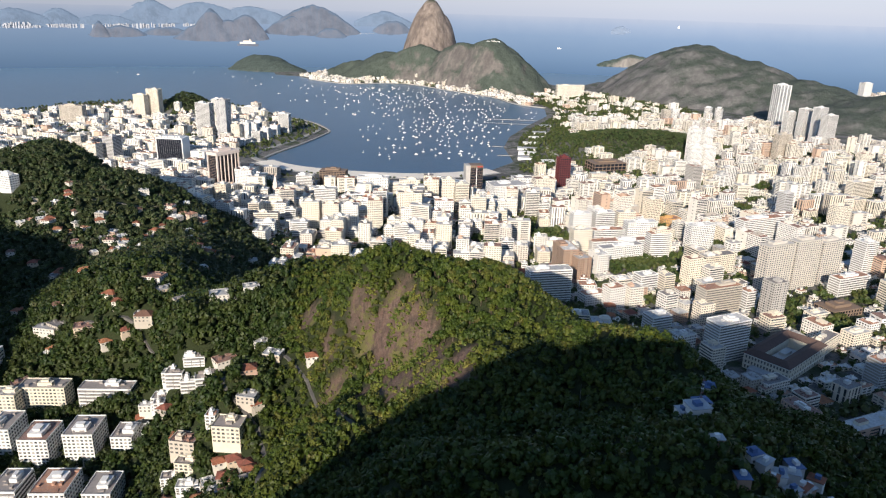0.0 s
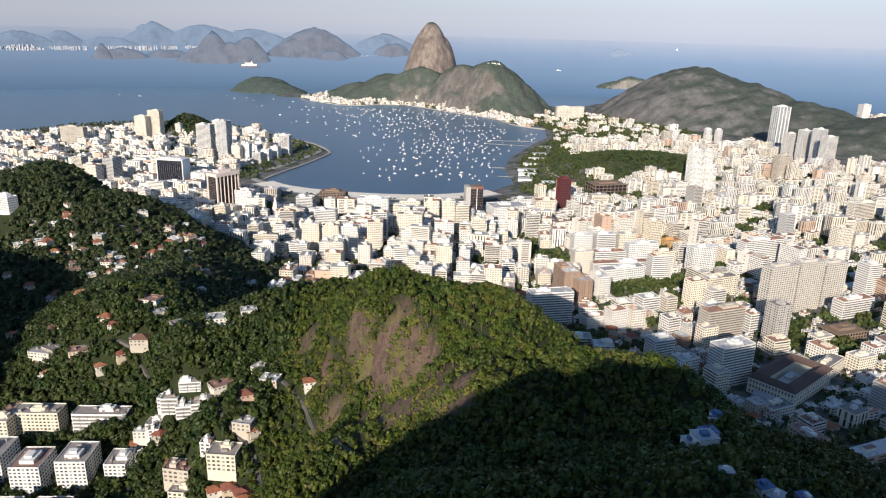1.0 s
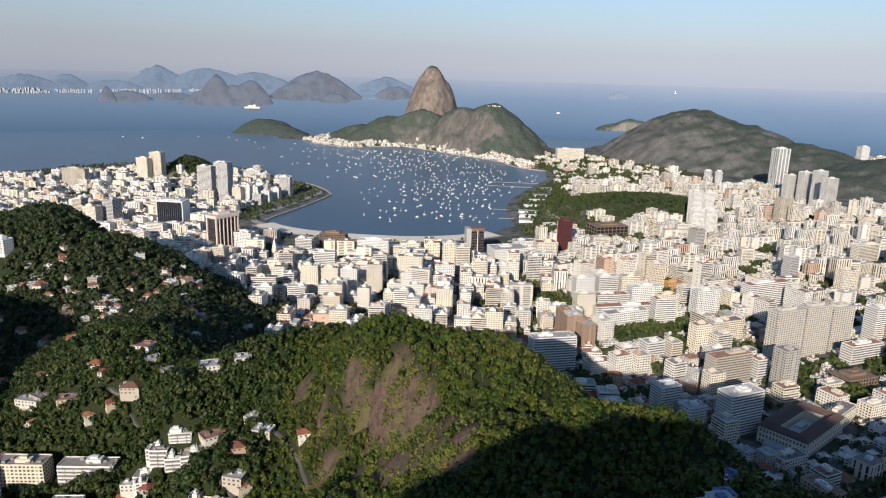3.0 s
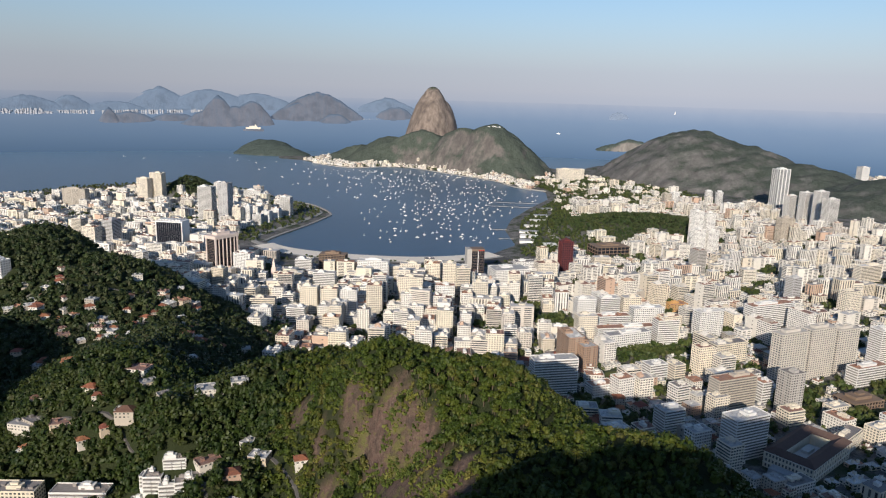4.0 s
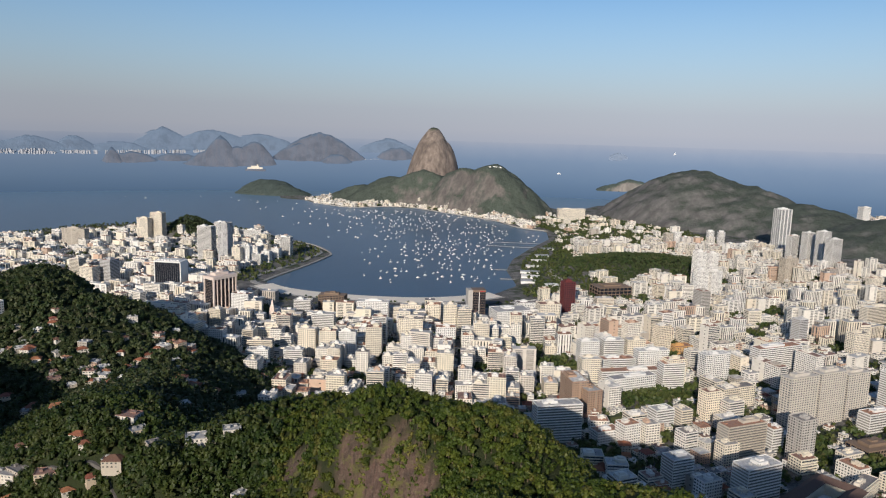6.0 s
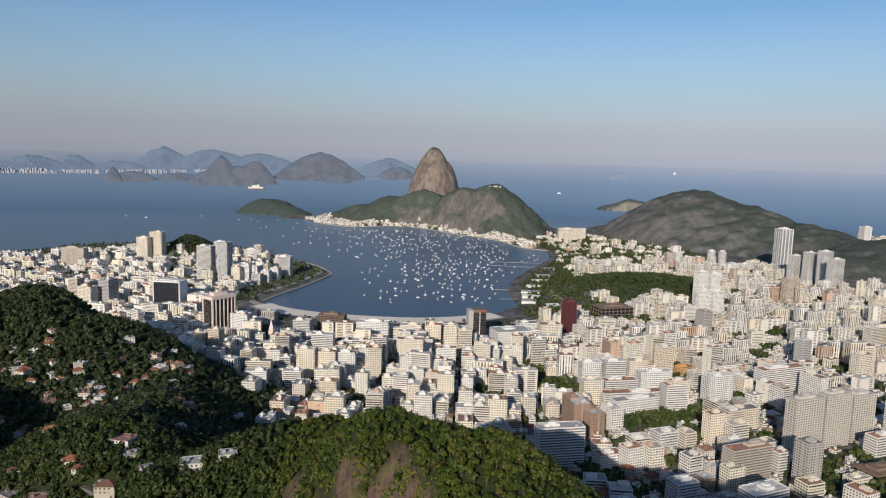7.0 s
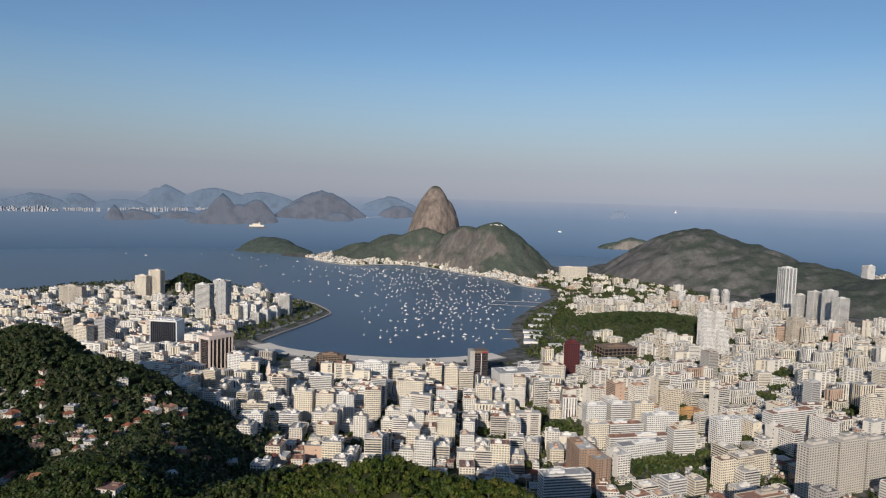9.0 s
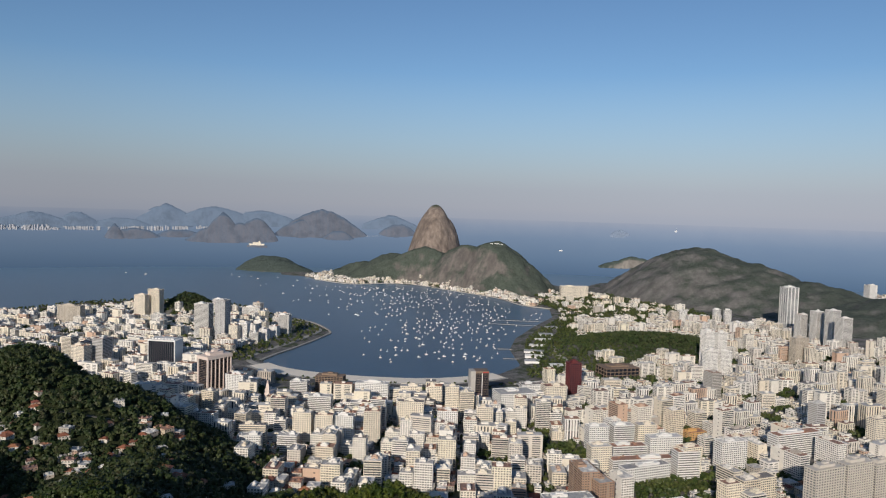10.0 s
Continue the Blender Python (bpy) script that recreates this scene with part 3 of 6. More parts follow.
# ---- trees ----
def leaf_clouds(centres, radius, tall, leaves, size, seed, core=True):
    """Crowns of many small leaf clumps: arrays of corners and quads for all the trees given."""
    g = np.random.default_rng(seed)
    n = len(centres)
    lobes = 8
    lo = g.normal(size=(n, lobes, 3))
    lo /= np.linalg.norm(lo, axis=2, keepdims=True)
    lo[:, :, 2] = np.abs(lo[:, :, 2]) * 0.8
    lo *= g.uniform(0.35, 0.75, (n, lobes, 1))
    pick = g.integers(0, lobes, (n, leaves))
    d = g.normal(size=(n, leaves, 3))
    d[:, :, 2] = d[:, :, 2] * 0.8 + 0.35
    d /= np.linalg.norm(d, axis=2, keepdims=True)
    local = np.take_along_axis(lo, pick[:, :, None].repeat(3, 2), 1) + d * g.uniform(0.30, 0.46, (n, leaves, 1))
    scale = np.stack([radius, radius, tall], -1)[:, None, :]
    pos = centres[:, None, :] + local * scale
    nrm = d + g.normal(size=d.shape) * 0.28
    nrm /= np.linalg.norm(nrm, axis=2, keepdims=True)
    t1 = np.cross(nrm, g.normal(size=d.shape))
    t1 /= np.linalg.norm(t1, axis=2, keepdims=True)
    t2 = np.cross(nrm, t1)
    s = (size * radius[:, None] * g.uniform(0.6, 1.25, (n, leaves)))[:, :, None]
    a, b = t1 * s, t2 * s * 0.8
    V = np.stack([pos - a - b * 0.5, pos - b + a * 0.6, pos + a + b * 0.5, pos + b - a * 0.7], 2).reshape(-1, 3)
    F = np.arange(len(V)).reshape(-1, 4)
    if core:
        ring = np.array([(math.cos(k), math.sin(k), z) for z in (-0.35, 0.35) for k in np.arange(4) * math.pi / 2 + z])
        o = np.concatenate([ring * (0.62, 0.62, 1), [(0, 0, 0.62), (0, 0, -0.7)]])
        cv = (centres[:, None, :] + o[None] * scale).reshape(-1, 3)
        q = np.array([(0, 1, 5, 4), (1, 2, 6, 5), (2, 3, 7, 6), (3, 0, 4, 7), (4, 5, 8, 8), (5, 6, 8, 8), (6, 7, 8, 8), (7, 4, 8, 8)])[:4]
        top = np.array([(4, 5, 6, 7)])
        q = np.concatenate([q, top])
        cf = (q[None] + (np.arange(n) * 10)[:, None, None]).reshape(-1, 4) + len(V)
        V, F = np.concatenate([V, cv]), np.concatenate([F, cf])
    return V, F


def forest(name, label, pts, radius, tall, leaves, size, seed, mat, sink=0.25):
    pts = np.asarray(pts, float)
    z = land(pts[:, 0], pts[:, 1])
    c = np.stack([pts[:, 0], pts[:, 1], z + tall * (1 - sink)], -1)
    V, F = leaf_clouds(c, radius, tall, leaves, size, seed)
    return tagged(new(name, array_mesh(name, V, F, mat)), label, "trees", kind="stuff")


def scatter(x0, y0, x1, y1, step, seed):
    g = np.random.default_rng(seed)
    X, Y = np.meshgrid(np.arange(x0, x1, step), np.arange(y0, y1, step))
    P = np.stack([X.ravel(), Y.ravel()], -1)
    return P + g.uniform(-0.55, 0.55, P.shape) * step


def by_slope(P, step, usual, seed):
    """Thins fine-scattered points, so that steep ground carries as many trees as it has surface."""
    z = land(P[:, 0], P[:, 1])
    gx, gy = land(P[:, 0] + 2, P[:, 1]) - z, land(P[:, 0], P[:, 1] + 2) - z
    chance_of = (step / usual) ** 2 * np.sqrt(1 + (gx ** 2 + gy ** 2) / 4)
    return P[np.random.default_rng(seed).random(len(P)) < chance_of]


def part_tree(kind, seed):
    """One tree standing at the origin: root, trunk with limbs, crown."""
    g = random.Random(seed)
    root = new("tree")
    tagged(root, "broad green forest tree on the steep hillside", "tree", "trees of the sunlit ridge")
    s = Shape()
    h = 4.5

    def limb(p, q, r0, r1):
        n = 6
        p, q = Vector(p), Vector(q)
        a = (q - p).normalized().orthogonal()
        b = (q - p).normalized().cross(a)
        i = len(s.v)
        for c, r in ((p, r0), (q, r1)):
            s.v += [tuple(c + a * math.cos(k * math.tau / n) * r + b * math.sin(k * math.tau / n) * r) for k in range(n)]
        s.f += [(i + k, i + (k + 1) % n, i + n + (k + 1) % n, i + n + k) for k in range(n)]
    limb((0, 0, -1.5), (0.2, 0.1, h * 0.6), 0.28, 0.2)
    for k in range(4):
        w = k * 1.6 + g.random()
        limb((0.2, 0.1, h * 0.55), (1.5 * math.cos(w), 1.5 * math.sin(w), h * g.uniform(0.8, 1.1)), 0.16, 0.05)
    part("trunk", s, M_BARK, root)
    V, F = leaf_clouds(np.array([(0, 0, h)]), np.array([2.6 + kind * 0.3]), np.array([2.7 + (kind % 3) * 0.5]), 150, 0.165, seed)
    part("crown", array_mesh("crown", V, F, M_LEAF_ONE), M_LEAF_ONE, root)
    return root


# blocks of the near valley: x, y, width, depth, height over the valley floor, turn, style, walls
VALLEY = [(-277, 498, 38, 16, 32, 2, "grid", M_OLDCREAM), (-224, 496, 43, 14, 33, 2, "balcony", M_OLDWHITE), (-253, 444, 22, 27, 25, 3, "slab", M_OLDWHITE), (-219, 445, 22, 27, 28, 3, "grid", M_OLDWHITE),
          (-190, 449, 16, 21, 22, 3, "grid", M_OLDWHITE), (-214, 391, 24, 28, 21, 3, "slab", M_OLDWHITE), (-180, 389, 19, 25, 20, 3, "grid", M_OLDWHITE), (-245, 391, 18, 26, 21, 3, "balcony", M_OLDWHITE),
          (-301, 484, 20, 15, 32, 2, "grid", M_OLDCREAM), (-284, 453, 17, 27, 25, 3, "slab", M_OLDWHITE), (-322, 446, 22, 28, 24, 3, "grid", M_OLDWHITE), (-288, 398, 22, 28, 22, 3, "grid", M_OLDWHITE)]
LOWER = [(-89, 388, 19, 15, 13, -4, M_OLDCREAM), (-123, 397, 18, 13, 11, -8, M_BEIGE), (-119, 384, 13, 9, 9, -4, M_OLDCREAM), (-129, 384, 15, 9, 8, 10, M_OLDWHITE), (-113, 371, 16, 9, 7, 6, M_OLDWHITE),
         (-173, 451, 9, 9, 11, 12, M_OLDWHITE), (-163, 452, 8, 8, 9, 12, M_OLDWHITE), (-103, 396, 7, 8, 9, -4, M_OLDWHITE)]
# small houses crowded below the flats: x, y, width, roof
CROWD = [(-94, 377, 9, "t"), (-84, 376, 9, "t"), (-75, 371, 9, "t"), (-88, 367, 8, "t"), (-78, 362, 8, "t"), (-99, 368, 8, "f"), (-70, 364, 8, "t"), (-92, 358, 9, "f"), (-104, 360, 8, "t"), (-82, 352, 8, "t"), (-68, 352, 8, "f"),
         (-158, 449, 8, "t"), (-118, 362, 9, "f"), (-130, 371, 9, "t"), (-108, 352, 9, "f")]

# terraced flats above the valley: x, y, width, depth, height, turn
FLATS = [(-177, 466, 12, 10, 13, -2), (-166, 465, 14, 11, 14, 0), (-153, 464, 13, 12, 15, 4), (-142, 462, 12, 14, 12, 10), (-131, 463, 13, 14, 12, 16), (-120, 466, 13, 15, 12, 24),
         (-160, 472, 12, 8, 12, 0), (-140, 471, 16, 8, 10, 10)]

# clearings for houses: x, y, radius
HOUSES = [(-311, 651, "t", 14), (-375, 718, "t", 13), (-277, 892, "f", 13), (-312, 885, "f", 9), (-358, 913, "f", 11), (-446, 885, "t", 10), (-453, 905, "f", 7), (-335, 782, "f", 14), (-358, 811, "f", 12), (-279, 665, "t", 11), (-232, 747, "t", 13), (-278, 840, "f", 14), (-479, 828, "f", 11), (-449, 819, "f", 13), (-309, 845, "t", 11), (-385, 843, "f", 11), (-306, 862, "t", 10), (-195, 802, "f", 14), (-216, 732, "t", 10), (-416, 736, "t", 11), (-310, 935, "f", 9), (-455, 868, "f", 10), (-441, 876, "t", 12), (-467, 835, "f", 14), (-440, 817, "t", 11), (-472, 817, "f", 9), (-424, 806, "t", 11), (-384, 834, "t", 12)]
HOUSES += [(-359, 814, "f", 14), (-346, 806, "f", 11), (-351, 787, "f", 12), (-330, 771, "f", 14), (-341, 842, "t", 10), (-312, 828, "t", 13), (-302, 871, "f", 16), (-290, 884, "f", 17), (-272, 883, "t", 12), (-316, 890, "f", 11), (-453, 756, "f", 10), (-327, 688, "t", 14), (-377, 715, "t", 13), (-277, 661, "t", 11), (-234, 743, "t", 13), (-221, 748, "f", 10), (-338, 749, "f", 10), (-310, 778, "f", 9), (-488, 877, "f", 9), (-395, 818, "f", 10), (-410, 826, "f", 9), (-330, 700, "t", 10), (-345, 715, "f", 10), (-395, 790, "f", 9), (-410, 810, "t", 10), (-250, 800, "t", 10), (-262, 815, "f", 9), (-350, 870, "t", 9)]
HOUSES += [(-304, 560, "f", 18), (-296, 562, "f", 16), (-261, 542, "f", 14), (-288, 538, "t", 13), (-294, 535, "f", 10), (-220, 531, "t", 9), (-204, 535, "t", 14), (-243, 559, "t", 12), (-233, 549, "t", 10), (-210, 573, "f", 18), (-195, 559, "f", 12), (-196, 655, "f", 12), (-130, 518, "f", 18), (-107, 521, "f", 12), (-117, 472, "f", 14), (-87, 478, "f", 13), (-71, 442, "f", 11), (-85, 424, "t", 12), (-305, 582, "t", 8), (-237, 527, "t", 9), (-208, 536, "f", 9), (-167, 527, "f", 12), (-80, 404, "f", 12), (-75, 403, "t", 10), (-306, 513, "f", 16), (-187, 470, "t", 9), (-181, 473, "f", 12), (-140, 424, "t", 10)]
HOUSES += [(-41, 432, "t", 10)]
hr = random.Random(77)
for cx, cy, n, ex, ey in ((-340, 700, 4, 55, 30), (-345, 790, 8, 45, 35), (-440, 850, 4, 40, 30), (-250, 690, 4, 45, 40), (-330, 630, 3, 45, 35), (-200, 780, 4, 20, 40), (-390, 650, 3, 50, 40)):
    HOUSES += [(round(cx + hr.uniform(-ex, ex)), round(cy + hr.uniform(-ey, ey)), hr.choice("ttf"), hr.choice((8, 9, 10, 12))) for _ in range(n)]
LANES = [[(-368, 585), (-321, 563), (-292, 561), (-254, 544), (-212, 534), (-180, 515), (-126, 514)], [(-118, 470), (-104, 440), (-100, 412), (-72, 392), (-56, 360), (-52, 312)],
         [(-63, 443), (-42, 420), (-22, 375), (-7, 334), (7, 321)], [(-479, 828), (-473, 859), (-444, 878), (-397, 872), (-330, 890)], [(-388, 717), (-330, 660), (-273, 605), (-211, 575)],
         [(-300, 830), (-330, 790), (-350, 740), (-300, 700), (-250, 690)], [(-97, 555), (-80, 545), (-64, 535)]]
CLEAR = [(-536, 892, 20), (-532, 872, 13)] + [(x, y, 0.34 * w + 1.2) for x, y, _, w in HOUSES] + [(x + 2.5, y - 0.45 * w - 3, 0.36 * w + 1.5) for x, y, _, w in HOUSES if y > 600] + [(159, 247, 10), (154, 211, 5), (171, 209, 7), (180, 207, 8), (190, 215, 9), (201, 218, 7), (158, 195, 4), (176, 276, 4)]


def open_ground(P, hmin=30.0, soft=9.0):
    x, y = P[:, 0], P[:, 1]
    for u, v, w, d, *_ in VALLEY:
        P = P[(np.abs(P[:, 0] - u) > w / 2 + 2) | (np.abs(P[:, 1] - v) > d / 2 + 2)]
    for u, v, w, d, *_ in LOWER:
        P = P[(np.abs(P[:, 0] - u) > w / 2 + 1) | (np.abs(P[:, 1] - v) > d / 2 + 1)]
    for u, v, w, d, *_ in FLATS:
        P = P[(np.abs(P[:, 0] - u) > w / 2 + 1) | (P[:, 1] < v - d / 2 - 4) | (P[:, 1] > v + d / 2 + 1)]
    for u, v, w, _ in CROWD:
        P = P[np.hypot(P[:, 0] - u, P[:, 1] - v) > 0.62 * w]
    x, y = P[:, 0], P[:, 1]
    keep = (land(x, y) + soft * rough_noise(x, y, 40, 77) > hmin) & (bareness(x, y) < 0.35)
    for u, v, r in CLEAR:
        keep &= np.hypot(x - u, y - v) > r
    for lane in LANES:
        for (ax, ay), (bx, by) in zip(lane, lane[1:]):
            dx, dy = bx - ax, by - ay
            s = np.clip(((x - ax) * dx + (y - ay) * dy) / (dx * dx + dy * dy), 0, 1)
            keep &= np.hypot(x - ax - s * dx, y - ay - s * dy) > 2.5
    return P[keep]


ridge_pts = by_slope(open_ground(scatter(-75, 150, 330, 640, 3.0, 1), 34), 3.0, 4.2, 61)
ridge_pts = ridge_pts[(ridge_pts[:, 1] < 505 - 0.35 * np.maximum(ridge_pts[:, 0] - 60, 0)) | (ridge_pts[:, 0] < -10)]
near = (ridge_pts[:, 0] > 12) & (ridge_pts[:, 0] < 96) & (ridge_pts[:, 1] > 352) & (ridge_pts[:, 1] < 432)
single = ridge_pts[near][:300]
over = ridge_pts[near][300:]
ridge_pts = np.concatenate([ridge_pts[~near], over])
g1 = np.random.default_rng(3)
big = 0.8 + 0.55 * np.clip(rough_noise(ridge_pts[:, 0], ridge_pts[:, 1], 16, 12) + 0.5, 0, 1)
rr, rt = g1.uniform(1.8, 3.7, len(ridge_pts)) * big, g1.uniform(1.9, 4.2, len(ridge_pts)) * big
front = (ridge_pts[:, 1] > 318) & (ridge_pts[:, 0] < 215) & (ridge_pts[:, 1] < 520)
forest("ridge_forest", "dense green forest covering the steep ridge", ridge_pts[front], rr[front], rt[front], 50, 0.20, 4, M_LEAF)
forest("lower_ridge_forest", "dense forest on the near foot and far flank of the ridge", ridge_pts[~front], rr[~front], rt[~front], 22, 0.30, 44, M_LEAF)
brush = scatter(-70, 295, 80, 490, 1.7, 41)
bb = bareness(brush[:, 0], brush[:, 1])
patchy = rough_noise(brush[:, 0], brush[:, 1], 9, 14) + 0.7 * rough_noise(brush[:, 0], brush[:, 1], 4, 24)
brush = brush[(bb > 0.02) & (np.random.default_rng(8).random(len(brush)) < np.where(patchy > 0.3 * bb - 0.16, 0.95, 0.07))]
g6 = np.random.default_rng(15)
forest("cliff_brush", "dry yellowish shrubs and grass clinging to the rock face", brush, g6.uniform(0.6, 2.1, len(brush)), g6.uniform(0.5, 1.7, len(brush)), 16, 0.34, 16, M_BRUSH, 0.4)
kinds = [part_tree(k, 30 + k) for k in range(6)]
for k, (x, y) in enumerate(single):
    m = pose(x, y, land_at(x, y), 0, 0, rnd.uniform(0, 360))
    if k < 6:
        kinds[k].matrix_basis = m
    else:
        copy_thing(kinds[k % 6], m)
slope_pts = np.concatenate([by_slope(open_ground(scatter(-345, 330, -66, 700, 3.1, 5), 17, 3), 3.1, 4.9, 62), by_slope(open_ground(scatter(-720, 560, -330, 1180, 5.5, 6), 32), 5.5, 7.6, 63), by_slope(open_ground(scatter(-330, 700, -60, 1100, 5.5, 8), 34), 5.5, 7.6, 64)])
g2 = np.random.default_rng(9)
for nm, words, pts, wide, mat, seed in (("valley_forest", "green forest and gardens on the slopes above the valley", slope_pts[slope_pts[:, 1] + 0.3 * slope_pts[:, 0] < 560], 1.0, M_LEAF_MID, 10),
                                        ("hillside_forest", "dense forest on the further hill, shade and haze painted into its leaves", slope_pts[slope_pts[:, 1] + 0.3 * slope_pts[:, 0] >= 560], 1.2, M_LEAF_SHADED, 11)):
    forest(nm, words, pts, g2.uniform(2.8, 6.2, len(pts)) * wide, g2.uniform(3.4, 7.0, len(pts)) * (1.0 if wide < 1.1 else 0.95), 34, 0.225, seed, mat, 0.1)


# ---- buildings ----
def sides(w, d):
    """The four fronts of a block: corner, way along, way out, length."""
    return [((-w / 2, -d / 2), (1, 0), (0, -1), w), ((w / 2, -d / 2), (0, 1), (1, 0), d), ((w / 2, d / 2), (-1, 0), (0, 1), w), ((-w / 2, d / 2), (0, -1), (-1, 0), d)]


def face(s, side, a, b, z0, z1, out):
    """A flat panel on one front, between a and b metres along it."""
    (cx, cy), (tx, ty), (ox, oy), _ = side
    p = [(cx + tx * k + ox * out, cy + ty * k + oy * out) for k in (a, b)]
    s.quad((*p[0], z0), (*p[1], z0), (*p[1], z1), (*p[0], z1))


def bar(s, side, a, b, z0, z1, out, back=0.0):
    """A bar standing proud of one front."""
    (cx, cy), (tx, ty), (ox, oy), _ = side
    q = [(cx + tx * k + ox * o, cy + ty * k + oy * o) for k, o in ((a, back), (b, back), (b, out), (a, out))]
    x0, x1 = min(p[0] for p in q), max(p[0] for p in q)
    y0, y1 = min(p[1] for p in q), max(p[1] for p in q)
    s.box(x0, y0, z0, x1, y1, z1, True)


def block_shapes(w, d, floors, style, seed, storey=3.05):
    """Walls, panes, roof and tank of one apartment block, centred on the origin."""
    g = random.Random(seed)
    wall, panes, roof, tank = Shape(), Shape(), Shape(), Shape()
    h = floors * storey + 1.2
    wall.box(-w / 2, -d / 2, -6, w / 2, d / 2, h)
    for n, side in enumerate(sides(w, d)):
        length = side[3]
        bays = max(2, round(length / 3.3))
        step = length / bays
        blank = style != "ribbon" and n in (1, 3) and g.random() < 0.35
        for k in range(floors):
            z = 1.2 + k * storey
            if style == "ribbon":
                face(panes, side, 0.5, length - 0.5, z + 0.95, z + 2.45, 0.03)
                bar(wall, side, 0, length, z - 0.1, z + 0.95, 0.28)
            elif style == "balcony" and n in (0, 2):
                face(panes, side, 0.6, length - 0.6, z + 0.3, z + 2.5, 0.03)
                for j in range(0, bays, 2):
                    bar(wall, side, j * step + 0.3, min(length, (j + 2) * step) - 0.3, z - 0.15, z + 0.9, 1.2)
            elif not blank or k % 2 == 0:
                for j in range(bays):
                    if blank and j != bays // 2:
                        continue
                    wd = step * (0.55 if style == "grid" else 0.68)
                    face(panes, side, j * step + (step - wd) / 2, j * step + (step + wd) / 2, z + 0.85, z + 2.35, 0.03)
                if style == "slab":
                    bar(wall, side, 0, length, z - 0.2, z + 0.1, 0.35)
        if style == "fins":
            for j in range(bays + 1):
                bar(wall, side, max(0, j * step - 0.3), min(length, j * step + 0.3), 0, h, 0.5)
    for side in sides(w, d):
        bar(wall, side, 0, side[3], h, h + 0.9, 0.12, -0.25)
    roof.quad((-w / 2, -d / 2, h + 0.05), (w / 2, -d / 2, h + 0.05), (w / 2, d / 2, h + 0.05), (-w / 2, d / 2, h + 0.05))
    for _ in range(g.randint(6, 11)):
        u, v = g.uniform(-w / 2 + 2, w / 2 - 3), g.uniform(-d / 2 + 2, d / 2 - 3)
        roof.box(u, v, h + 0.05, u + g.uniform(0.8, 3.5), v + g.uniform(0.8, 3.0), h + g.uniform(0.4, 2.2))
    tw, td = w * g.uniform(0.25, 0.55), d * g.uniform(0.3, 0.55)
    tx, ty = g.uniform(-0.2, 0.2) * w, g.uniform(-0.15, 0.15) * d
    tank.box(tx - tw / 2, ty - td / 2, h, tx + tw / 2, ty + td / 2, h + 3.0)
    tank.box(tx - tw / 4, ty - td / 4, h + 3, tx + tw / 4, ty + td / 4, h + 4.8)
    return wall, panes, roof, tank, h


STYLES = ["grid", "slab", "balcony", "ribbon", "grid", "fins", "balcony", "wide"]


def apartment_kind(w, d, floors, style, seed, wall_mat=None, label="", group=""):
    wall, panes, roof, tank, _ = block_shapes(w, d, floors, style, seed)
    root = new("apartment_building", wall.mesh("apartment_building", wall_mat or M_WALL))
    tagged(root, label or f"pale {'tall ' if floors > 13 else 'low ' if floors < 6 else ''}concrete apartment block with rows of windows", "building", group or "apartment blocks of the city")
    tagged(part("glazing", panes, M_GLASS, root, "dark glazed windows and curtains"), kind="stuff")
    top = part("roof", roof, M_ROOF, root, "stained flat roof with low parapet")
    part("roof_tank", tank, wall_mat or M_WALL, top)
    return root


def house_kind(w, d, floors, hip, seed):
    g = random.Random(seed)
    s, r, p = Shape(), Shape(), Shape()
    h = floors * 2.9
    s.box(-w / 2, -d / 2, -6, w / 2, d / 2, h)
    for side in sides(w, d):
        for k in range(floors):
            for j in range(max(1, int(side[3] // 3.2))):
                a = 0.8 + j * 3.2
                if a + 1.6 < side[3]:
                    face(p, side, a, a + 1.5, k * 2.9 + 0.9, k * 2.9 + 2.2, 0.03)
    if hip:
        e, top = 0.6, h + 0.28 * min(w, d)
        A, B, C, D = (-w / 2 - e, -d / 2 - e, h), (w / 2 + e, -d / 2 - e, h), (w / 2 + e, d / 2 + e, h), (-w / 2 - e, d / 2 + e, h)
        k = max(w, d) / 2 - min(w, d) / 2
        P, Q = ((-k, 0, top), (k, 0, top)) if w >= d else ((0, -k, top), (0, k, top))
        if w >= d:
            for q in ((A, B, Q, P), (C, D, P, Q)):
                r.quad(*q)
            r.quad(B, C, Q, Q), r.quad(D, A, P, P)
        else:
            for q in ((B, C, Q, P), (D, A, P, Q)):
                r.quad(*q)
            r.quad(A, B, P, P), r.quad(C, D, Q, Q)
        r.v = [tuple(c) for c in r.v]
        r.f = [tuple(dict.fromkeys(f)) for f in r.f]
        r.quad(D, C, B, A)
    else:
        for side in sides(w, d):
            bar(r, side, 0, side[3], h, h + 0.7, 0.1, -0.2)
        r.quad((-w / 2, -d / 2, h + 0.04), (w / 2, -d / 2, h + 0.04), (w / 2, d / 2, h + 0.04), (-w / 2, d / 2, h + 0.04))
        r.box(-w * 0.3, -d * 0.1, h, -w * 0.3 + 2.5, -d * 0.1 + 2.5, h + 2)
        r.box(w * 0.1, d * 0.1, h, w * 0.1 + g.uniform(2, w * 0.35), d * 0.1 + 3, h + 1.2)
    root = new("house", s.mesh("house", M_HOUSE))
    tagged(root, "small house with an orange clay tile roof" if hip else "small pale flat-roofed house", "house", "houses")
    part("roof", r, M_TILE if hip else M_ROOF, root, "hipped clay tile roof" if hip else "flat concrete roof")
    tagged(part("glazing", p, M_GLASS, root), kind="stuff")
    return root


def spin(u, v, a):
    return u * math.cos(a) - v * math.sin(a), u * math.sin(a) + v * math.cos(a)


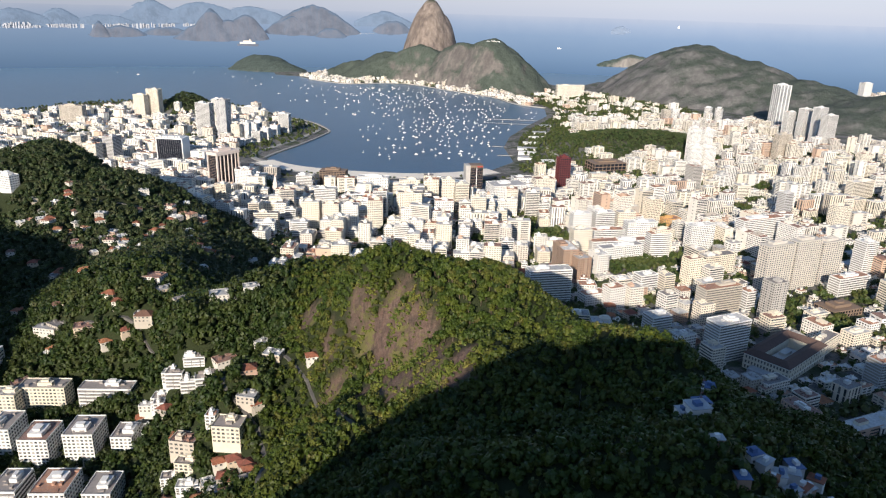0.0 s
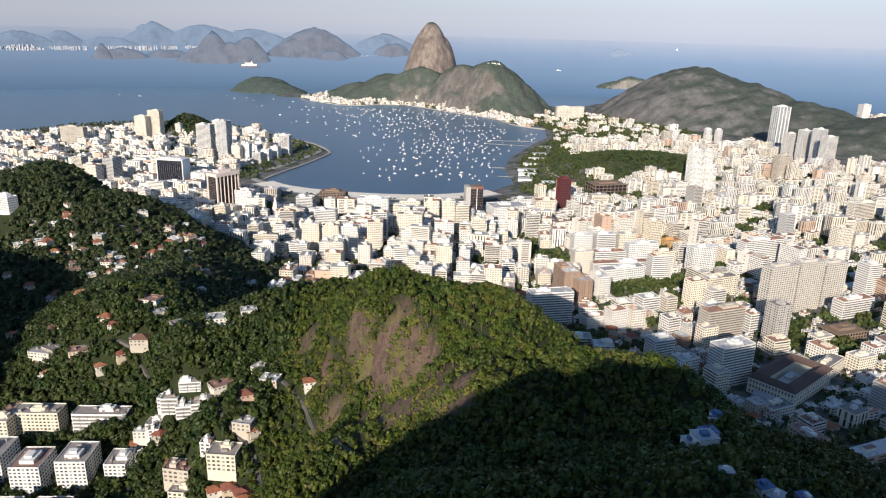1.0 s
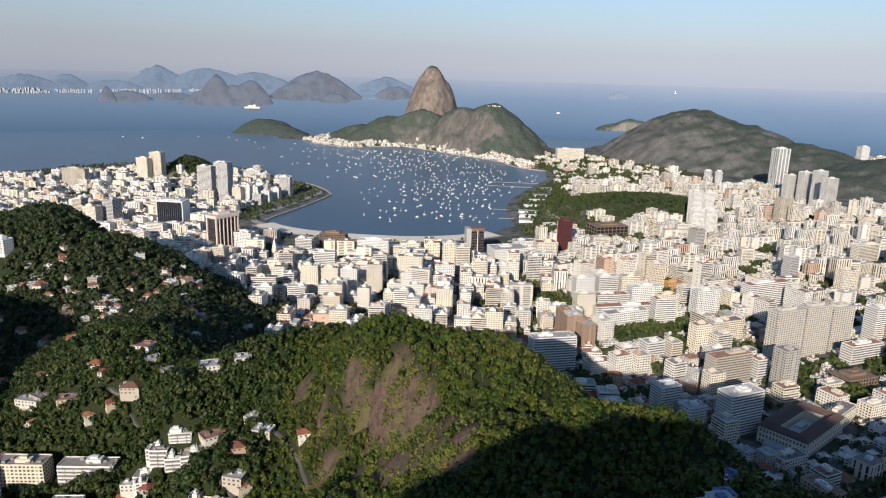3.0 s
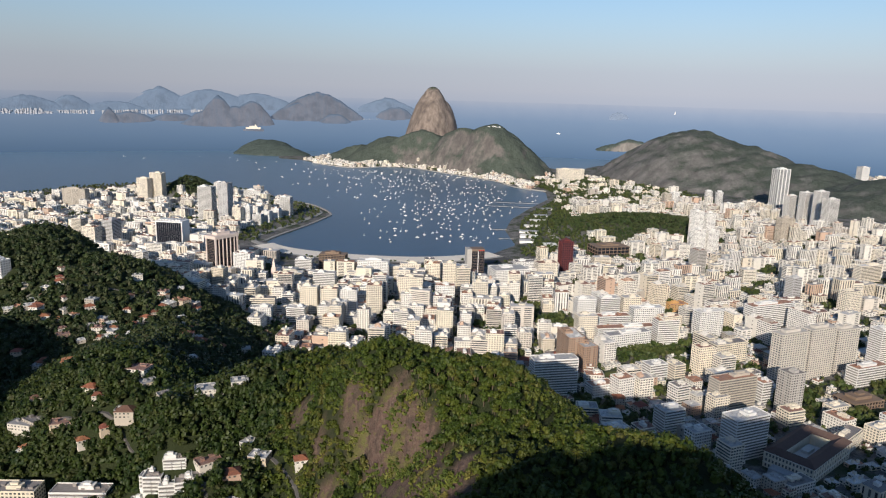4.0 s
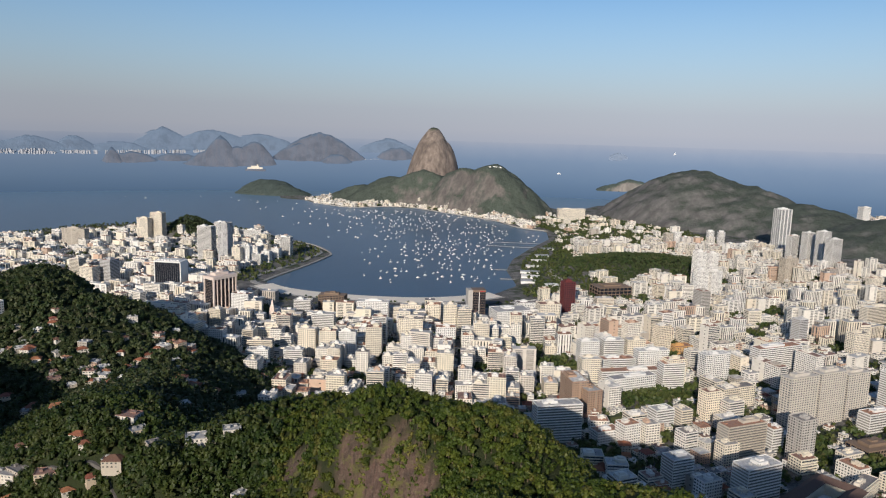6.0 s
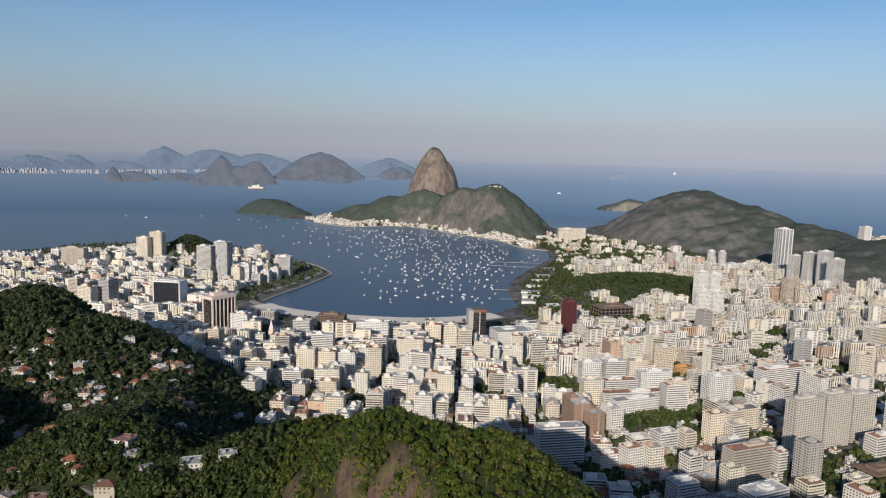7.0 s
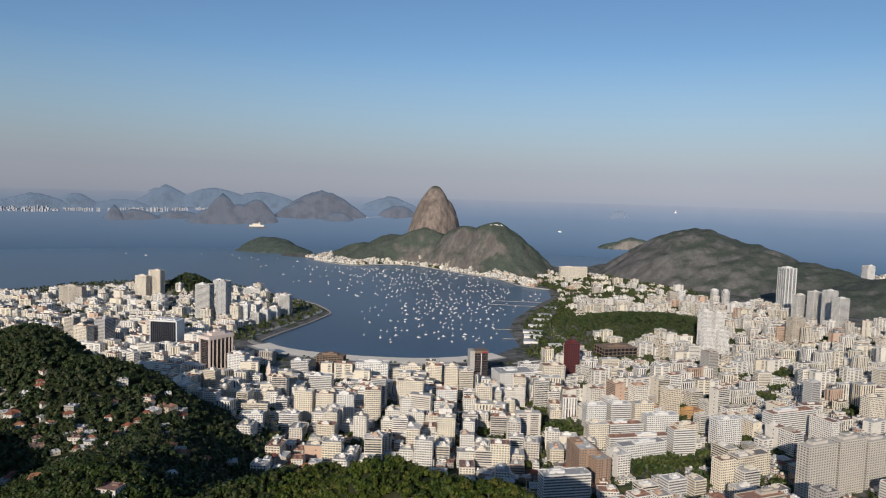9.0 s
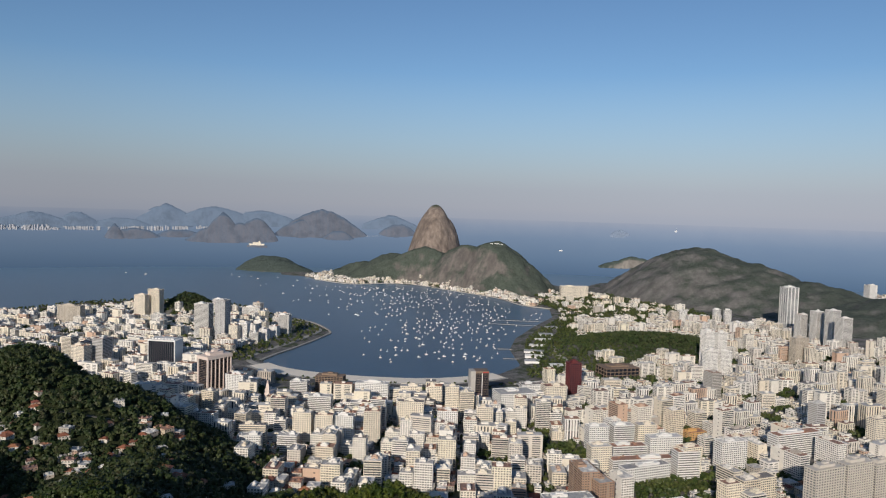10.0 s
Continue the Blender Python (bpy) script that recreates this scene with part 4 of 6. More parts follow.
# tall and particular blocks: x, y, ground, width, depth, height, turn, style, walls
TOWERS = [("white", -1050, 2075, 5, 78, 20, 52, -12, "grid", M_BEIGE), ("tower", -903, 2210, 5, 40, 22, 70, -15, "grid", M_CREAM), ("tower", -868, 2230, 5, 42, 22, 86, -15, "fins", M_CREAM),
          ("tower", -608, 1920, 5, 42, 24, 91, -12, "balcony", M_WHITE), ("tower", -548, 1892, 5, 28, 30, 105, -10, "grid", M_GREYWALL), ("block", -505, 1856, 5, 25, 16, 46, -14, "grid", M_CREAM),
          ("block", -486, 1876, 5, 25, 16, 48, -14, "grid", M_WHITE), ("block", -454, 1866, 5, 26, 16, 28, -16, "balcony", M_WHITE), ("block", -439, 1900, 5, 24, 16, 31, -16, "grid", M_WHITE)]
TOWERS += [("block", -424, 1942, 5, 24, 16, 33, -16, "grid", M_WHITE), ("tower", -409, 1998, 5, 32, 20, 56, -10, "balcony", M_WHITE), ("block", -581, 2283, 4, 58, 18, 32, -8, "ribbon", M_WHITE),
           ("block", -684, 2280, 5, 40, 20, 54, -12, "ribbon", M_WHITE), ("tower", -781, 1576, 14, 25, 22, 58, -14, "balcony", M_CREAM), ("tower", -718, 1503, 14, 34, 20, 55, -16, "grid", M_CREAM),
           ("tower", -688, 1533, 14, 26, 30, 66, -14, "ribbon", M_GREYWALL), ("block", -336, 1322, 14, 36, 18, 46, -14, "grid", M_WHITE), ("block", -295, 1150, 14, 38, 16, 22, 2, "grid", M_CREAM)]
TOWERS += [("block", -245, 1147, 14, 38, 16, 25, 2, "grid", M_CREAM), ("block", -278, 1076, 18, 28, 15, 22, 3, "balcony", M_WHITE), ("block", -230, 1056, 18, 38, 16, 27, 3, "balcony", M_CREAM),
           ("block", -223, 1015, 20, 32, 16, 23, 3, "grid", M_WHITE), ("block", -88, 1326, 6, 60, 22, 38, -3, "grid", M_WHITE), ("block", -18, 1344, 6, 40, 20, 30, -2, "grid", M_CREAM),
           ("block", 27, 1320, 6, 26, 24, 38, -2, "slab", M_CREAM), ("block", 68, 1268, 8, 44, 26, 44, 2, "grid", M_WHITE), ("block", 166, 1275, 8, 66, 42, 42, 18, "slab", M_WHITE)]
TOWERS += [("block", 208, 1374, 6, 44, 22, 34, 12, "grid", M_WHITE), ("block", 240, 1310, 8, 40, 24, 47, 14, "grid", M_CREAM), ("block", -220, 1321, 6, 32, 18, 38, -4, "balcony", M_WHITE),
           ("tower", 437, 748, 15, 21, 19, 55, 22, "grid", M_CONCRETE), ("tower", 346, 648, 14, 42, 20, 50, 24, "ribbon", M_WHITE), ("block", 284, 684, 15, 25, 18, 37, 22, "balcony", M_WHITE),
           ("block", 303, 652, 15, 22, 14, 30, 24, "slab", M_WHITE), ("tower", 180, 790, 17, 54, 18, 45, 12, "balcony", M_WHITE), ("tower", 217, 892, 14, 22, 42, 44, 12, "slab", M_BRICK)]
TOWERS += [("block", 444, 1168, 10, 34, 20, 12, 20, "wide", M_ORANGE), ("block", 568, 1095, 12, 86, 20, 36, 22, "ribbon", M_WHITE),
           ("tower", 668, 1228, 10, 20, 18, 50, 24, "ribbon", M_GREYWALL), ("tower", 565, 1422, 9, 22, 26, 58, 20, "ribbon", M_CONCRETE), ("tower", 930, 1828, 9, 42, 20, 64, 22, "fins", M_BEIGE),
           ("tower", 640, 920, 14, 22, 20, 53, 20, "ribbon", M_WHITE), ("block", 578, 3075, 4, 120, 25, 50, 10, "grid", M_CREAM), ("tower", 1821, 3045, 5, 40, 30, 95, 15, "grid", M_WHITE)]
TOWERS += [("tower", 652, 1696, 8, 24, 20, 92, 18, "fins", M_WHITE), ("tower", 695, 1732, 8, 25, 20, 83, 18, "fins", M_WHITE), ("block", 645, 1655, 8, 30, 16, 57, 18, "fins", M_WHITE), ("block", 682, 1668, 8, 30, 16, 52, 18, "fins", M_WHITE),
           ("tower", 1094, 2154, 8, 28, 22, 80, 20, "balcony", M_WHITE), ("tower", 1119, 2112, 8, 28, 24, 96, 20, "balcony", M_WHITE), ("tower", 1130, 2048, 8, 30, 26, 108, 20, "balcony", M_WHITE),
           ("tower", 1116, 1966, 8, 34, 26, 98, 20, "balcony", M_WHITE), ("block", 791, 2390, 8, 26, 20, 45, 14, "grid", M_BEIGE), ("block", 829, 2420, 8, 26, 20, 45, 14, "grid", M_WHITE)]
TOWERS += [("block", 851, 2388, 8, 36, 18, 35, 12, "grid", M_WHITE), ("block", 880, 2360, 8, 32, 18, 38, 12, "grid", M_WHITE), ("block", 982, 2335, 8, 28, 18, 25, 12, "grid", M_WHITE), ("block", 1010, 2318, 8, 26, 18, 27, 12, "grid", M_WHITE)]
TOWERS += [("tower", 375, 753, 14, 53, 17, 46, 22, "balcony", M_BEIGE), ("block", 353, 735, 14, 20, 15, 31, 22, "grid", M_CREAM), ("block", 423, 783, 14, 16, 17, 30, 22, "balcony", M_WHITE),
           ("block", 343, 848, 14, 16, 17, 23, 22, "balcony", M_CREAM), ("tower", 386, 869, 14, 22, 17, 37, 22, "slab", M_CREAM),
           ("block", 440, 922, 14, 42, 17, 28, 22, "grid", M_CREAM), ("block", 584, 850, 14, 54, 17, 27, 22, "balcony", M_WHITE), ("block", 462, 672, 14, 40, 14, 22, 41, "balcony", M_CREAM)]
TOWERS += [("block", 506, 690, 14, 28, 17, 22, 24, "grid", M_CREAM), ("block", 497, 757, 14, 26, 15, 14, 22, "grid", M_CREAM), ("block", 235, 786, 14, 31, 17, 20, 22, "grid", M_WHITE), ("block", 232, 873, 14, 20, 30, 37, 22, "fins", M_BRICK),
           ("block", 538, 722, 14, 18, 17, 19, 22, "grid", M_WHITE), ("block", 478, 600, 14, 16, 17, 34, 22, "balcony", M_GREYWALL), ("block", 309, 961, 14, 70, 17, 24, 22, "grid", M_WHITE), ("tower", 374, 986, 14, 28, 17, 43, 22, "fins", M_CREAM)]
TOWERS += [("block", 275, 1099, 13, 32, 18, 35, 12, "grid", M_WHITE), ("block", 314, 1107, 13, 33, 18, 36, 12, "balcony", M_WHITE), ("block", 355, 1129, 13, 31, 18, 32, 12, "slab", M_CREAM), ("block", 306, 1038, 13, 51, 18, 26, 12, "balcony", M_WHITE), ("block", 362, 1057, 13, 50, 18, 35, 12, "grid", M_WHITE), ("block", 314, 996, 13, 90, 18, 22, 12, "balcony", M_WHITE), ("block", 369, 982, 13, 32, 18, 39, 12, "ribbon", M_WHITE), ("block", 257, 997, 13, 29, 18, 37, 12, "grid", M_CREAM), ("block", 447, 1030, 13, 43, 18, 40, 20, "grid", M_WHITE)]
TOWERS += [("block", 381, 865, 13, 22, 15, 42, 22, "fins", M_CREAM), ("block", 314, 840, 13, 26, 17, 27, 22, "balcony", M_WHITE), ("block", 916, 1425, 13, 59, 18, 35, 22, "balcony", M_CREAM), ("block", 1083, 1710, 13, 37, 18, 41, 22, "grid", M_CREAM), ("block", 742, 1178, 13, 35, 18, 40, 22, "grid", M_CREAM), ("block", -9, 1179, 13, 42, 18, 43, -2, "grid", M_CREAM), ("block", -66, 1136, 13, 25, 15, 42, -2, "fins", M_WHITE), ("block", -130, 1074, 13, 26, 16, 45, -2, "grid", M_CREAM), ("tower", -161, 1071, 13, 27, 17, 48, -3, "slab", M_CREAM)]
TOWERS += [("block", -102, 1083, 13, 27, 16, 43, -2, "fins", M_WHITE), ("block", -172, 1026, 13, 28, 17, 28, -3, "balcony", M_WHITE), ("block", -164, 1224, 13, 39, 18, 36, -4, "balcony", M_WHITE), ("block", -214, 1217, 13, 26, 16, 36, -4, "grid", M_BEIGE), ("block", -242, 1223, 13, 24, 15, 32, -4, "grid", M_CREAM), ("block", -223, 967, 13, 37, 18, 27, 3, "balcony", M_WHITE), ("tower", 57, 1239, 13, 23, 14, 55, 2, "slab", M_CREAM), ("tower", 82, 1224, 13, 24, 14, 51, 2, "balcony", M_CREAM), ("block", 50, 1164, 13, 33, 18, 34, 2, "grid", M_WHITE)]
TOWERS += [("block", -536, 900, 114, 36, 14, 20, -24, "grid", M_WHITE), ("block", -585, 880, 100, 30, 14, 22, -24, "balcony", M_CREAM)]


def tower(kind, x, y, z, w, d, h, turn_by, style, mat, seed):
    """A tall block with the panes of every storey as a part of its own."""
    g = random.Random(seed)
    floors = max(3, round((h - 1.2) / 3.05))
    storey = (h - 1.2) / floors
    wall, _, roof, tank, top = block_shapes(w, d, floors, style, seed, storey)
    name = "tower_block" if kind == "tower" else "apartment_building"
    root = new(name)
    words = {M_OLDWHITE: "weathered white", M_OLDCREAM: "weathered cream", M_WHITE: "white", M_CREAM: "cream", M_BEIGE: "beige", M_GREYWALL: "grey", M_CONCRETE: "grey concrete", M_BRICK: "reddish brown", M_ORANGE: "orange"}[mat]
    form = {"ribbon": "with continuous bands of windows", "balcony": "with rows of balconies", "fins": "with vertical fins", "grid": "with small windows in rows", "slab": "with projecting floor slabs", "wide": "low, with wide windows"}[style]
    tagged(root, f"{'tall ' if h > 45 else ''}{words} apartment block {form}", "building", "tall apartment blocks")
    root.matrix_basis = pose(x, y, z, 0, 0, turn_by)
    body, trims = Shape(), Shape()
    body.v, body.f = wall.v[:8], wall.f[:5]
    trims.v, trims.f = wall.v[8:], [tuple(i - 8 for i in f) for f in wall.f[5:]]
    part("wall", body, mat, root)
    if trims.v:
        tagged(part("slab_edges", trims, mat, root, "projecting slabs, balconies or fins"), kind="stuff")
    top_slab = part("roof", roof, M_OLDROOF if mat in (M_OLDWHITE, M_OLDCREAM) and seed % 3 else M_ROOF, root, "stained flat roof with parapet")
    part("roof_tank", tank, mat, top_slab)
    row = Shape()
    for side in sides(w, d):
        length = side[3]
        bays = max(2, round(length / 3.3))
        step = length / bays
        if style in ("ribbon", "balcony"):
            face(row, side, 0.5, length - 0.5, 0.6, 2.4, 0.04)
        else:
            for j in range(bays):
                wd = step * 0.6
                face(row, side, j * step + (step - wd) / 2, j * step + (step + wd) / 2, 0.85, 2.35, 0.04)
    me = row.mesh("glazing_band", M_GLASS)
    for k in range(floors):
        o = tagged(part("glazing_band", me, M_GLASS, root), kind="stuff")
        o.location = (0, 0, 1.2 + k * storey)
    return root


for k, (kind, x, y, z, w, d, h, a, style, mat) in enumerate(TOWERS):
    tower(kind, x, y, min(z, land_at(x, y)), w, d, h, a, style, mat, 500 + k)


def landmark(name, label, x, y, turn_by, z=None):
    root = new(name)
    root.matrix_basis = pose(x, y, land_at(x, y) if z is None else z, 0, 0, turn_by)
    return tagged(root, label, "building")


def fin_tower():
    """Dark glass tower in a pale stone frame with tall fins."""
    r = landmark("office_tower", "dark glass office tower in a pale pinkish stone frame with fins", -386, 1350, 56)
    w, d, h = 54, 30, 76
    s = Shape()
    s.box(-w / 2 + 1.5, -d / 2 + 1.5, -4, w / 2 - 1.5, d / 2 - 1.5, h - 6)
    part("glass_core", s, M_DARKGLASS, r, "dark brown curtain glass")
    for u in (-w / 2, w / 2 - 3):
        for v in (-d / 2, d / 2 - 3):
            s = Shape()
            s.box(u, v, -4, u + 3, v + 3, h - 6)
            part("corner_pillar", s, M_PINK, r)
    for v in (-d / 2, d / 2 - 1.6):
        for k in range(1, 6):
            s = Shape()
            u = -w / 2 + k * w / 6
            s.box(u - 0.9, v, 6, u + 0.9, v + 1.6, h - 6)
            part("fin", s, M_PINK, r)
    s = Shape()
    s.box(-w / 2 - 1, -d / 2 - 1, h - 6, w / 2 + 1, d / 2 + 1, h, True)
    part("cornice", s, M_PINK, r, "deep pale stone top band")
    for k in range(20):
        s = Shape()
        z = 6 + k * 3.2
        s.box(-w / 2 + 1.3, -d / 2 + 1.3, z, w / 2 - 1.3, d / 2 - 1.3, z + 0.5, True)
        part("spandrel", s, M_BROWN, r)
    s = Shape()
    s.box(-16, -7, h, 14, 8, h + 5)
    s.box(-5, -3, h + 5, 5, 4, h + 9)
    part("plant_room", s, M_PINK, r)
    s = Shape()
    s.box(-0.3, -0.3, h + 9, 0.3, 0.3, h + 17)
    part("mast", s, M_METAL, r)


def glass_block():
    r = landmark("office_block", "black glass office block framed in white", -558, 1545, -7)
    w, d, h = 62, 34, 66
    s = Shape()
    s.box(-w / 2 + 1, -d / 2 + 0.8, -4, w / 2 - 1, d / 2 - 1, h - 3)
    part("glass_core", s, M_DARKGLASS, r, "near-black reflecting glass")
    for u in (-w / 2, w / 2 - 2):
        s = Shape()
        s.box(u, -d / 2, -4, u + 2, d / 2, h - 3)
        part("end_wall", s, M_WHITE, r)
    s = Shape()
    s.box(-w / 2, -d / 2, h - 3, w / 2, d / 2, h, True)
    part("roof_band", s, M_WHITE, r)
    for k in range(13):
        s = Shape()
        s.box(-w / 2 + 2 + k * 4.7, -d / 2 + 0.55, 0, -w / 2 + 2.25 + k * 4.7, -d / 2 + 0.85, h - 3)
        part("mullion", s, M_METAL, r)
    s = Shape()
    for k in range(7):
        s.box(-26 + k * 7.4, -10, h, -21 + k * 7.4, 10, h + 2.5)
    part("plant_room", s, M_WHITE, r)


def grid_block(name, label, x, y, w, d, h, a, frame_mat, glass, floors, bays, band=1.3, pier_width=0.9):
    """A block whose front is a deep grid of slabs and piers before glass."""
    r = landmark(name, label, x, y, a)
    s = Shape()
    s.box(-w / 2 + 0.8, -d / 2 + 0.8, -4, w / 2 - 0.8, d / 2 - 0.8, h - 1)
    part("glass_core", s, glass, r)
    for k in range(floors + 1):
        s = Shape()
        z = k * (h - 1.5) / floors
        s.box(-w / 2, -d / 2, z, w / 2, d / 2, z + band, True)
        part("floor_band", s, frame_mat, r)
    for v in (-d / 2 - 0.1, d / 2 - 0.8):
        for k in range(bays + 1):
            s = Shape()
            u = -w / 2 + k * (w - pier_width) / bays
            s.box(u, v, -4, u + pier_width, v + 0.9, h)
            part("pier", s, frame_mat, r)
    for u in (-w / 2 - 0.1, w / 2 - 0.8):
        for k in range(1, 4):
            s = Shape()
            v = -d / 2 + k * d / 4
            s.box(u, v, -4, u + 0.9, v + 0.9, h)
            part("pier", s, frame_mat, r)
    s = Shape()
    s.box(-w * 0.3, -d * 0.25, h, w * 0.25, d * 0.25, h + 3.5)
    s.box(-w * 0.1, -d * 0.1, h + 3.5, w * 0.1, d * 0.1, h + 5.5)
    part("plant_room", s, frame_mat, r)
    return r


fin_tower()
glass_block()
grid_block("office_block", "brown office block with a grid of recessed windows", -172, 1368, 52, 26, 40, -5, M_BROWN, M_DARKGLASS, 11, 9)


def beach_tower():
    r = landmark("office_tower", "dark glass tower by the beach with a pale side wall", 106, 1350, 10)
    w, d, h = 34, 24, 62
    for n, b, m in (("glass_core", (-w / 2 + 1, -d / 2 + 0.6, -4, w / 2, d / 2, h - 2), M_DARKGLASS), ("side_wall", (-w / 2, -d / 2, -4, -w / 2 + 9, d / 2 - 1, h), M_CONCRETE), ("roof_band", (-w / 2 + 9.2, -d / 2, h - 4, w / 2 + 0.5, d / 2, h), M_BROWN),
                    ("centre_fin", (4, -d / 2, 4, 5.2, -d / 2 + 0.8, h - 4), M_WHITE), ("red_sign", (5, -d / 2 - 0.3, h - 3.4, 16, -d / 2 - 0.05, h - 1.6), M_SIGN), ("podium", (-w / 2 - 3, -d / 2 - 10, -4, w / 2 + 2, -d / 2 - 0.2, 9), M_CONCRETE)):
        s = Shape()
        s.box(*b, True)
        part(n, s, m, r)
    for k in range(17):
        s = Shape()
        s.box(-w / 2 + 9.2, -d / 2 + 0.35, 5 + 3.2 * k, w / 2 + 0.2, -d / 2 + 0.6, 5.5 + 3.2 * k, True)
        part("floor_band", s, M_BROWN, r)


def lawn():
    """A flat playing field among the blocks."""
    s = Shape()
    for k in range(5):
        s.box(-28 + 11.2 * k, -13, -3, -16.8 + 11.2 * k, 13, 0.5 + 0.01 * (k % 2))
    m, t, b = material("mown_grass", 0.9)
    t.links.new(mix(t, span(t, grain(t, 0.12, 5), 0.35, 0.65), (0.075, 0.095, 0.025), (0.135, 0.140, 0.045)), b.inputs["Base Color"])
    ob = new("lawn", s.mesh("lawn", m))
    ob.matrix_basis = pose(276, 854, land_at(276, 854), 0, 0, 20)
    tagged(ob, "flat mown lawn among the city blocks", "lawn", kind="structure")


lawn()
M_SIGN = plain("red_sign_panel", (0.45, 0.04, 0.04), 0.5)
beach_tower()
grid_block("office_tower", "dark red glass office tower", 297, 1436, 24, 24, 66, 10, M_RED, M_DARKGLASS, 17, 5)
grid_block("office_tower", "very tall office tower with pale slabs and piers", 1128, 2306, 44, 34, 146, 18, M_WHITE, M_BLUEGLASS, 44, 3, 0.9, 3.2)
grid_block("shopping_centre", "low brown shopping building with dark sides", 425, 1610, 80, 50, 24, 16, M_BROWN, M_DARKGLASS, 3, 8)
grid_block("slab_block", "long beige slab block of apartments with recessed balconies", 480, 846, 46, 16, 68, 24, M_SLAB, M_BLUEGLASS, 22, 11)
grid_block("slab_block", "long beige slab block of apartments with recessed balconies", 574, 895, 40, 16, 60, 24, M_SLAB, M_BLUEGLASS, 19, 9)
grid_block("low_courtyard_building", "low brown modern building with a flat pale roof", 536, 782, 46, 30, 10, 20, M_BROWN, M_DARKGLASS, 2, 10)
grid_block("slab_block", "long beige slab block of apartments with recessed balconies", 529, 872, 44, 16, 67, 24, M_SLAB, M_BLUEGLASS, 22, 11)


def round_tower(x, y, h):
    r = landmark("round_tower", "white round apartment tower with ringed balconies", x, y, 0)
    ring = [(13 * math.cos(k * math.tau / 24), 13 * math.sin(k * math.tau / 24)) for k in range(24)]
    s = Shape()
    s.prism([(0.94 * a, 0.94 * b) for a, b in ring], -4, h)
    part("glass_core", s, M_GLASS, r)
    s = Shape()
    s.prism(ring, 0, 1.5)
    me = s.mesh("balcony_ring", M_WHITE)
    n = int(h // 3.1)
    for k in range(n + 1):
        o = part("balcony_ring", me, M_WHITE, r)
        o.location = (0, 0, k * 3.1)
    s = Shape()
    s.prism([(0.6 * a, 0.6 * b) for a, b in ring], h, h + 4)
    part("roof_tank", s, M_WHITE, r)


round_tower(923, 2366, 60)
round_tower(953, 2350, 61)


def palace():
    """Old four-winged building round a court, with a dark hipped roof."""
    r = landmark("courtyard_building", "old cream four-winged building with dark tiled roof round a courtyard", 405, 638, 41)
    w, d, q, h = 86, 46, 13, 17
    wings = [(-w / 2, -d / 2, w / 2, -d / 2 + q), (-w / 2, d / 2 - q, w / 2, d / 2), (-w / 2, -d / 2 + q, -w / 2 + q, d / 2 - q), (w / 2 - q, -d / 2 + q, w / 2, d / 2 - q)]
    for a, b, c, e in wings:
        s = Shape()
        s.box(a, b, -4, c, e, h)
        part("wing", s, M_OLDCREAM, r)
        s, along = Shape(), c - a > e - b
        o, t = 0.9, 4.5
        A, B, C, D = (a - o, b - o, h), (c + o, b - o, h), (c + o, e + o, h), (a - o, e + o, h)
        if along:
            P, Q = (a + q / 2, (b + e) / 2, h + t), (c - q / 2, (b + e) / 2, h + t)
            s.quad(A, B, Q, P), s.quad(C, D, P, Q)
            s.v += [B, C, Q, D, A, P]
            s.f += [(8, 9, 10), (11, 12, 13)]
        else:
            P, Q = ((a + c) / 2, b - q / 2, h + t), ((a + c) / 2, e + q / 2, h + t)
            s.quad(B, C, Q, P), s.quad(D, A, P, Q)
        part("wing_roof", s, M_DARKTILE, r, "weathered dark brown tiles")
    for side in sides(w, d):
        for k in range(3):
            for j in range(14):
                s = Shape()
                face(s, side, 2.2 + j * side[3] / 14.6, 3.8 + j * side[3] / 14.6, 2 + k * 5.2, 4.8 + k * 5.2, 0.05)
                part("window", s, M_GLASS, r)
    for side in sides(w, d):
        for n, z0, z1, out in (("cornice", h - 0.9, h, 0.6), ("string_course", 5.6, 6.0, 0.25)):
            s = Shape()
            bar(s, side, 0, side[3], z0, z1, out)
            part(n, s, M_WHITE, r)
    s = Shape()
    s.box(-18, -7, -2, 12, 6, 12)
    s.box(-9, -4, 12, 5, 3, 15)
    s.box(17, -8, -2, 22, 8, 9)
    part("court_block", s, M_CONCRETE, r)
    s = Shape()
    s.box(-w / 2 - 13, -18, -4, -w / 2 - 2, 12, 8)
    part("annex", s, M_SHEET, r, "low annex with a grey sheet roof")


M_DARKTILE = plain("old_dark_tiles", (0.13, 0.085, 0.07), 0.9, 0.0, 0.4, 0.4)
palace()


def church():
    r = landmark("church", "small church with a slender pale spire", -279, 1322, 0)
    s = Shape()
    s.box(-4, -4, -3, 4, 4, 20)
    part("bell_tower", s, M_PINK, r)
    s = Shape()
    s.v += [(x * 0.9, y * 0.9, 20) for x, y in ((-4, -4), (4, -4), (4, 4), (-4, 4))] + [(0, 0, 38)]
    s.f += [(0, 1, 4), (1, 2, 4), (2, 3, 4), (3, 0, 4)]
    part("spire", s, M_PINK, r)
    s = Shape()
    s.box(-7, 4, -3, 7, 30, 11)
    part("nave", s, M_PINK, r)


church()

for k, (x, y, w, d, h, a, style, mat) in enumerate(VALLEY):
    tower("block", x, y, min(24, land_at(x, y)), w, d, h, a, style, mat, 700 + k)
for k, (x, y, w, d, h, a, mat) in enumerate(LOWER):
    tower("block", x, y, land_at(x, y) - 2, w, d, h, a, "grid", mat, 800 + k)

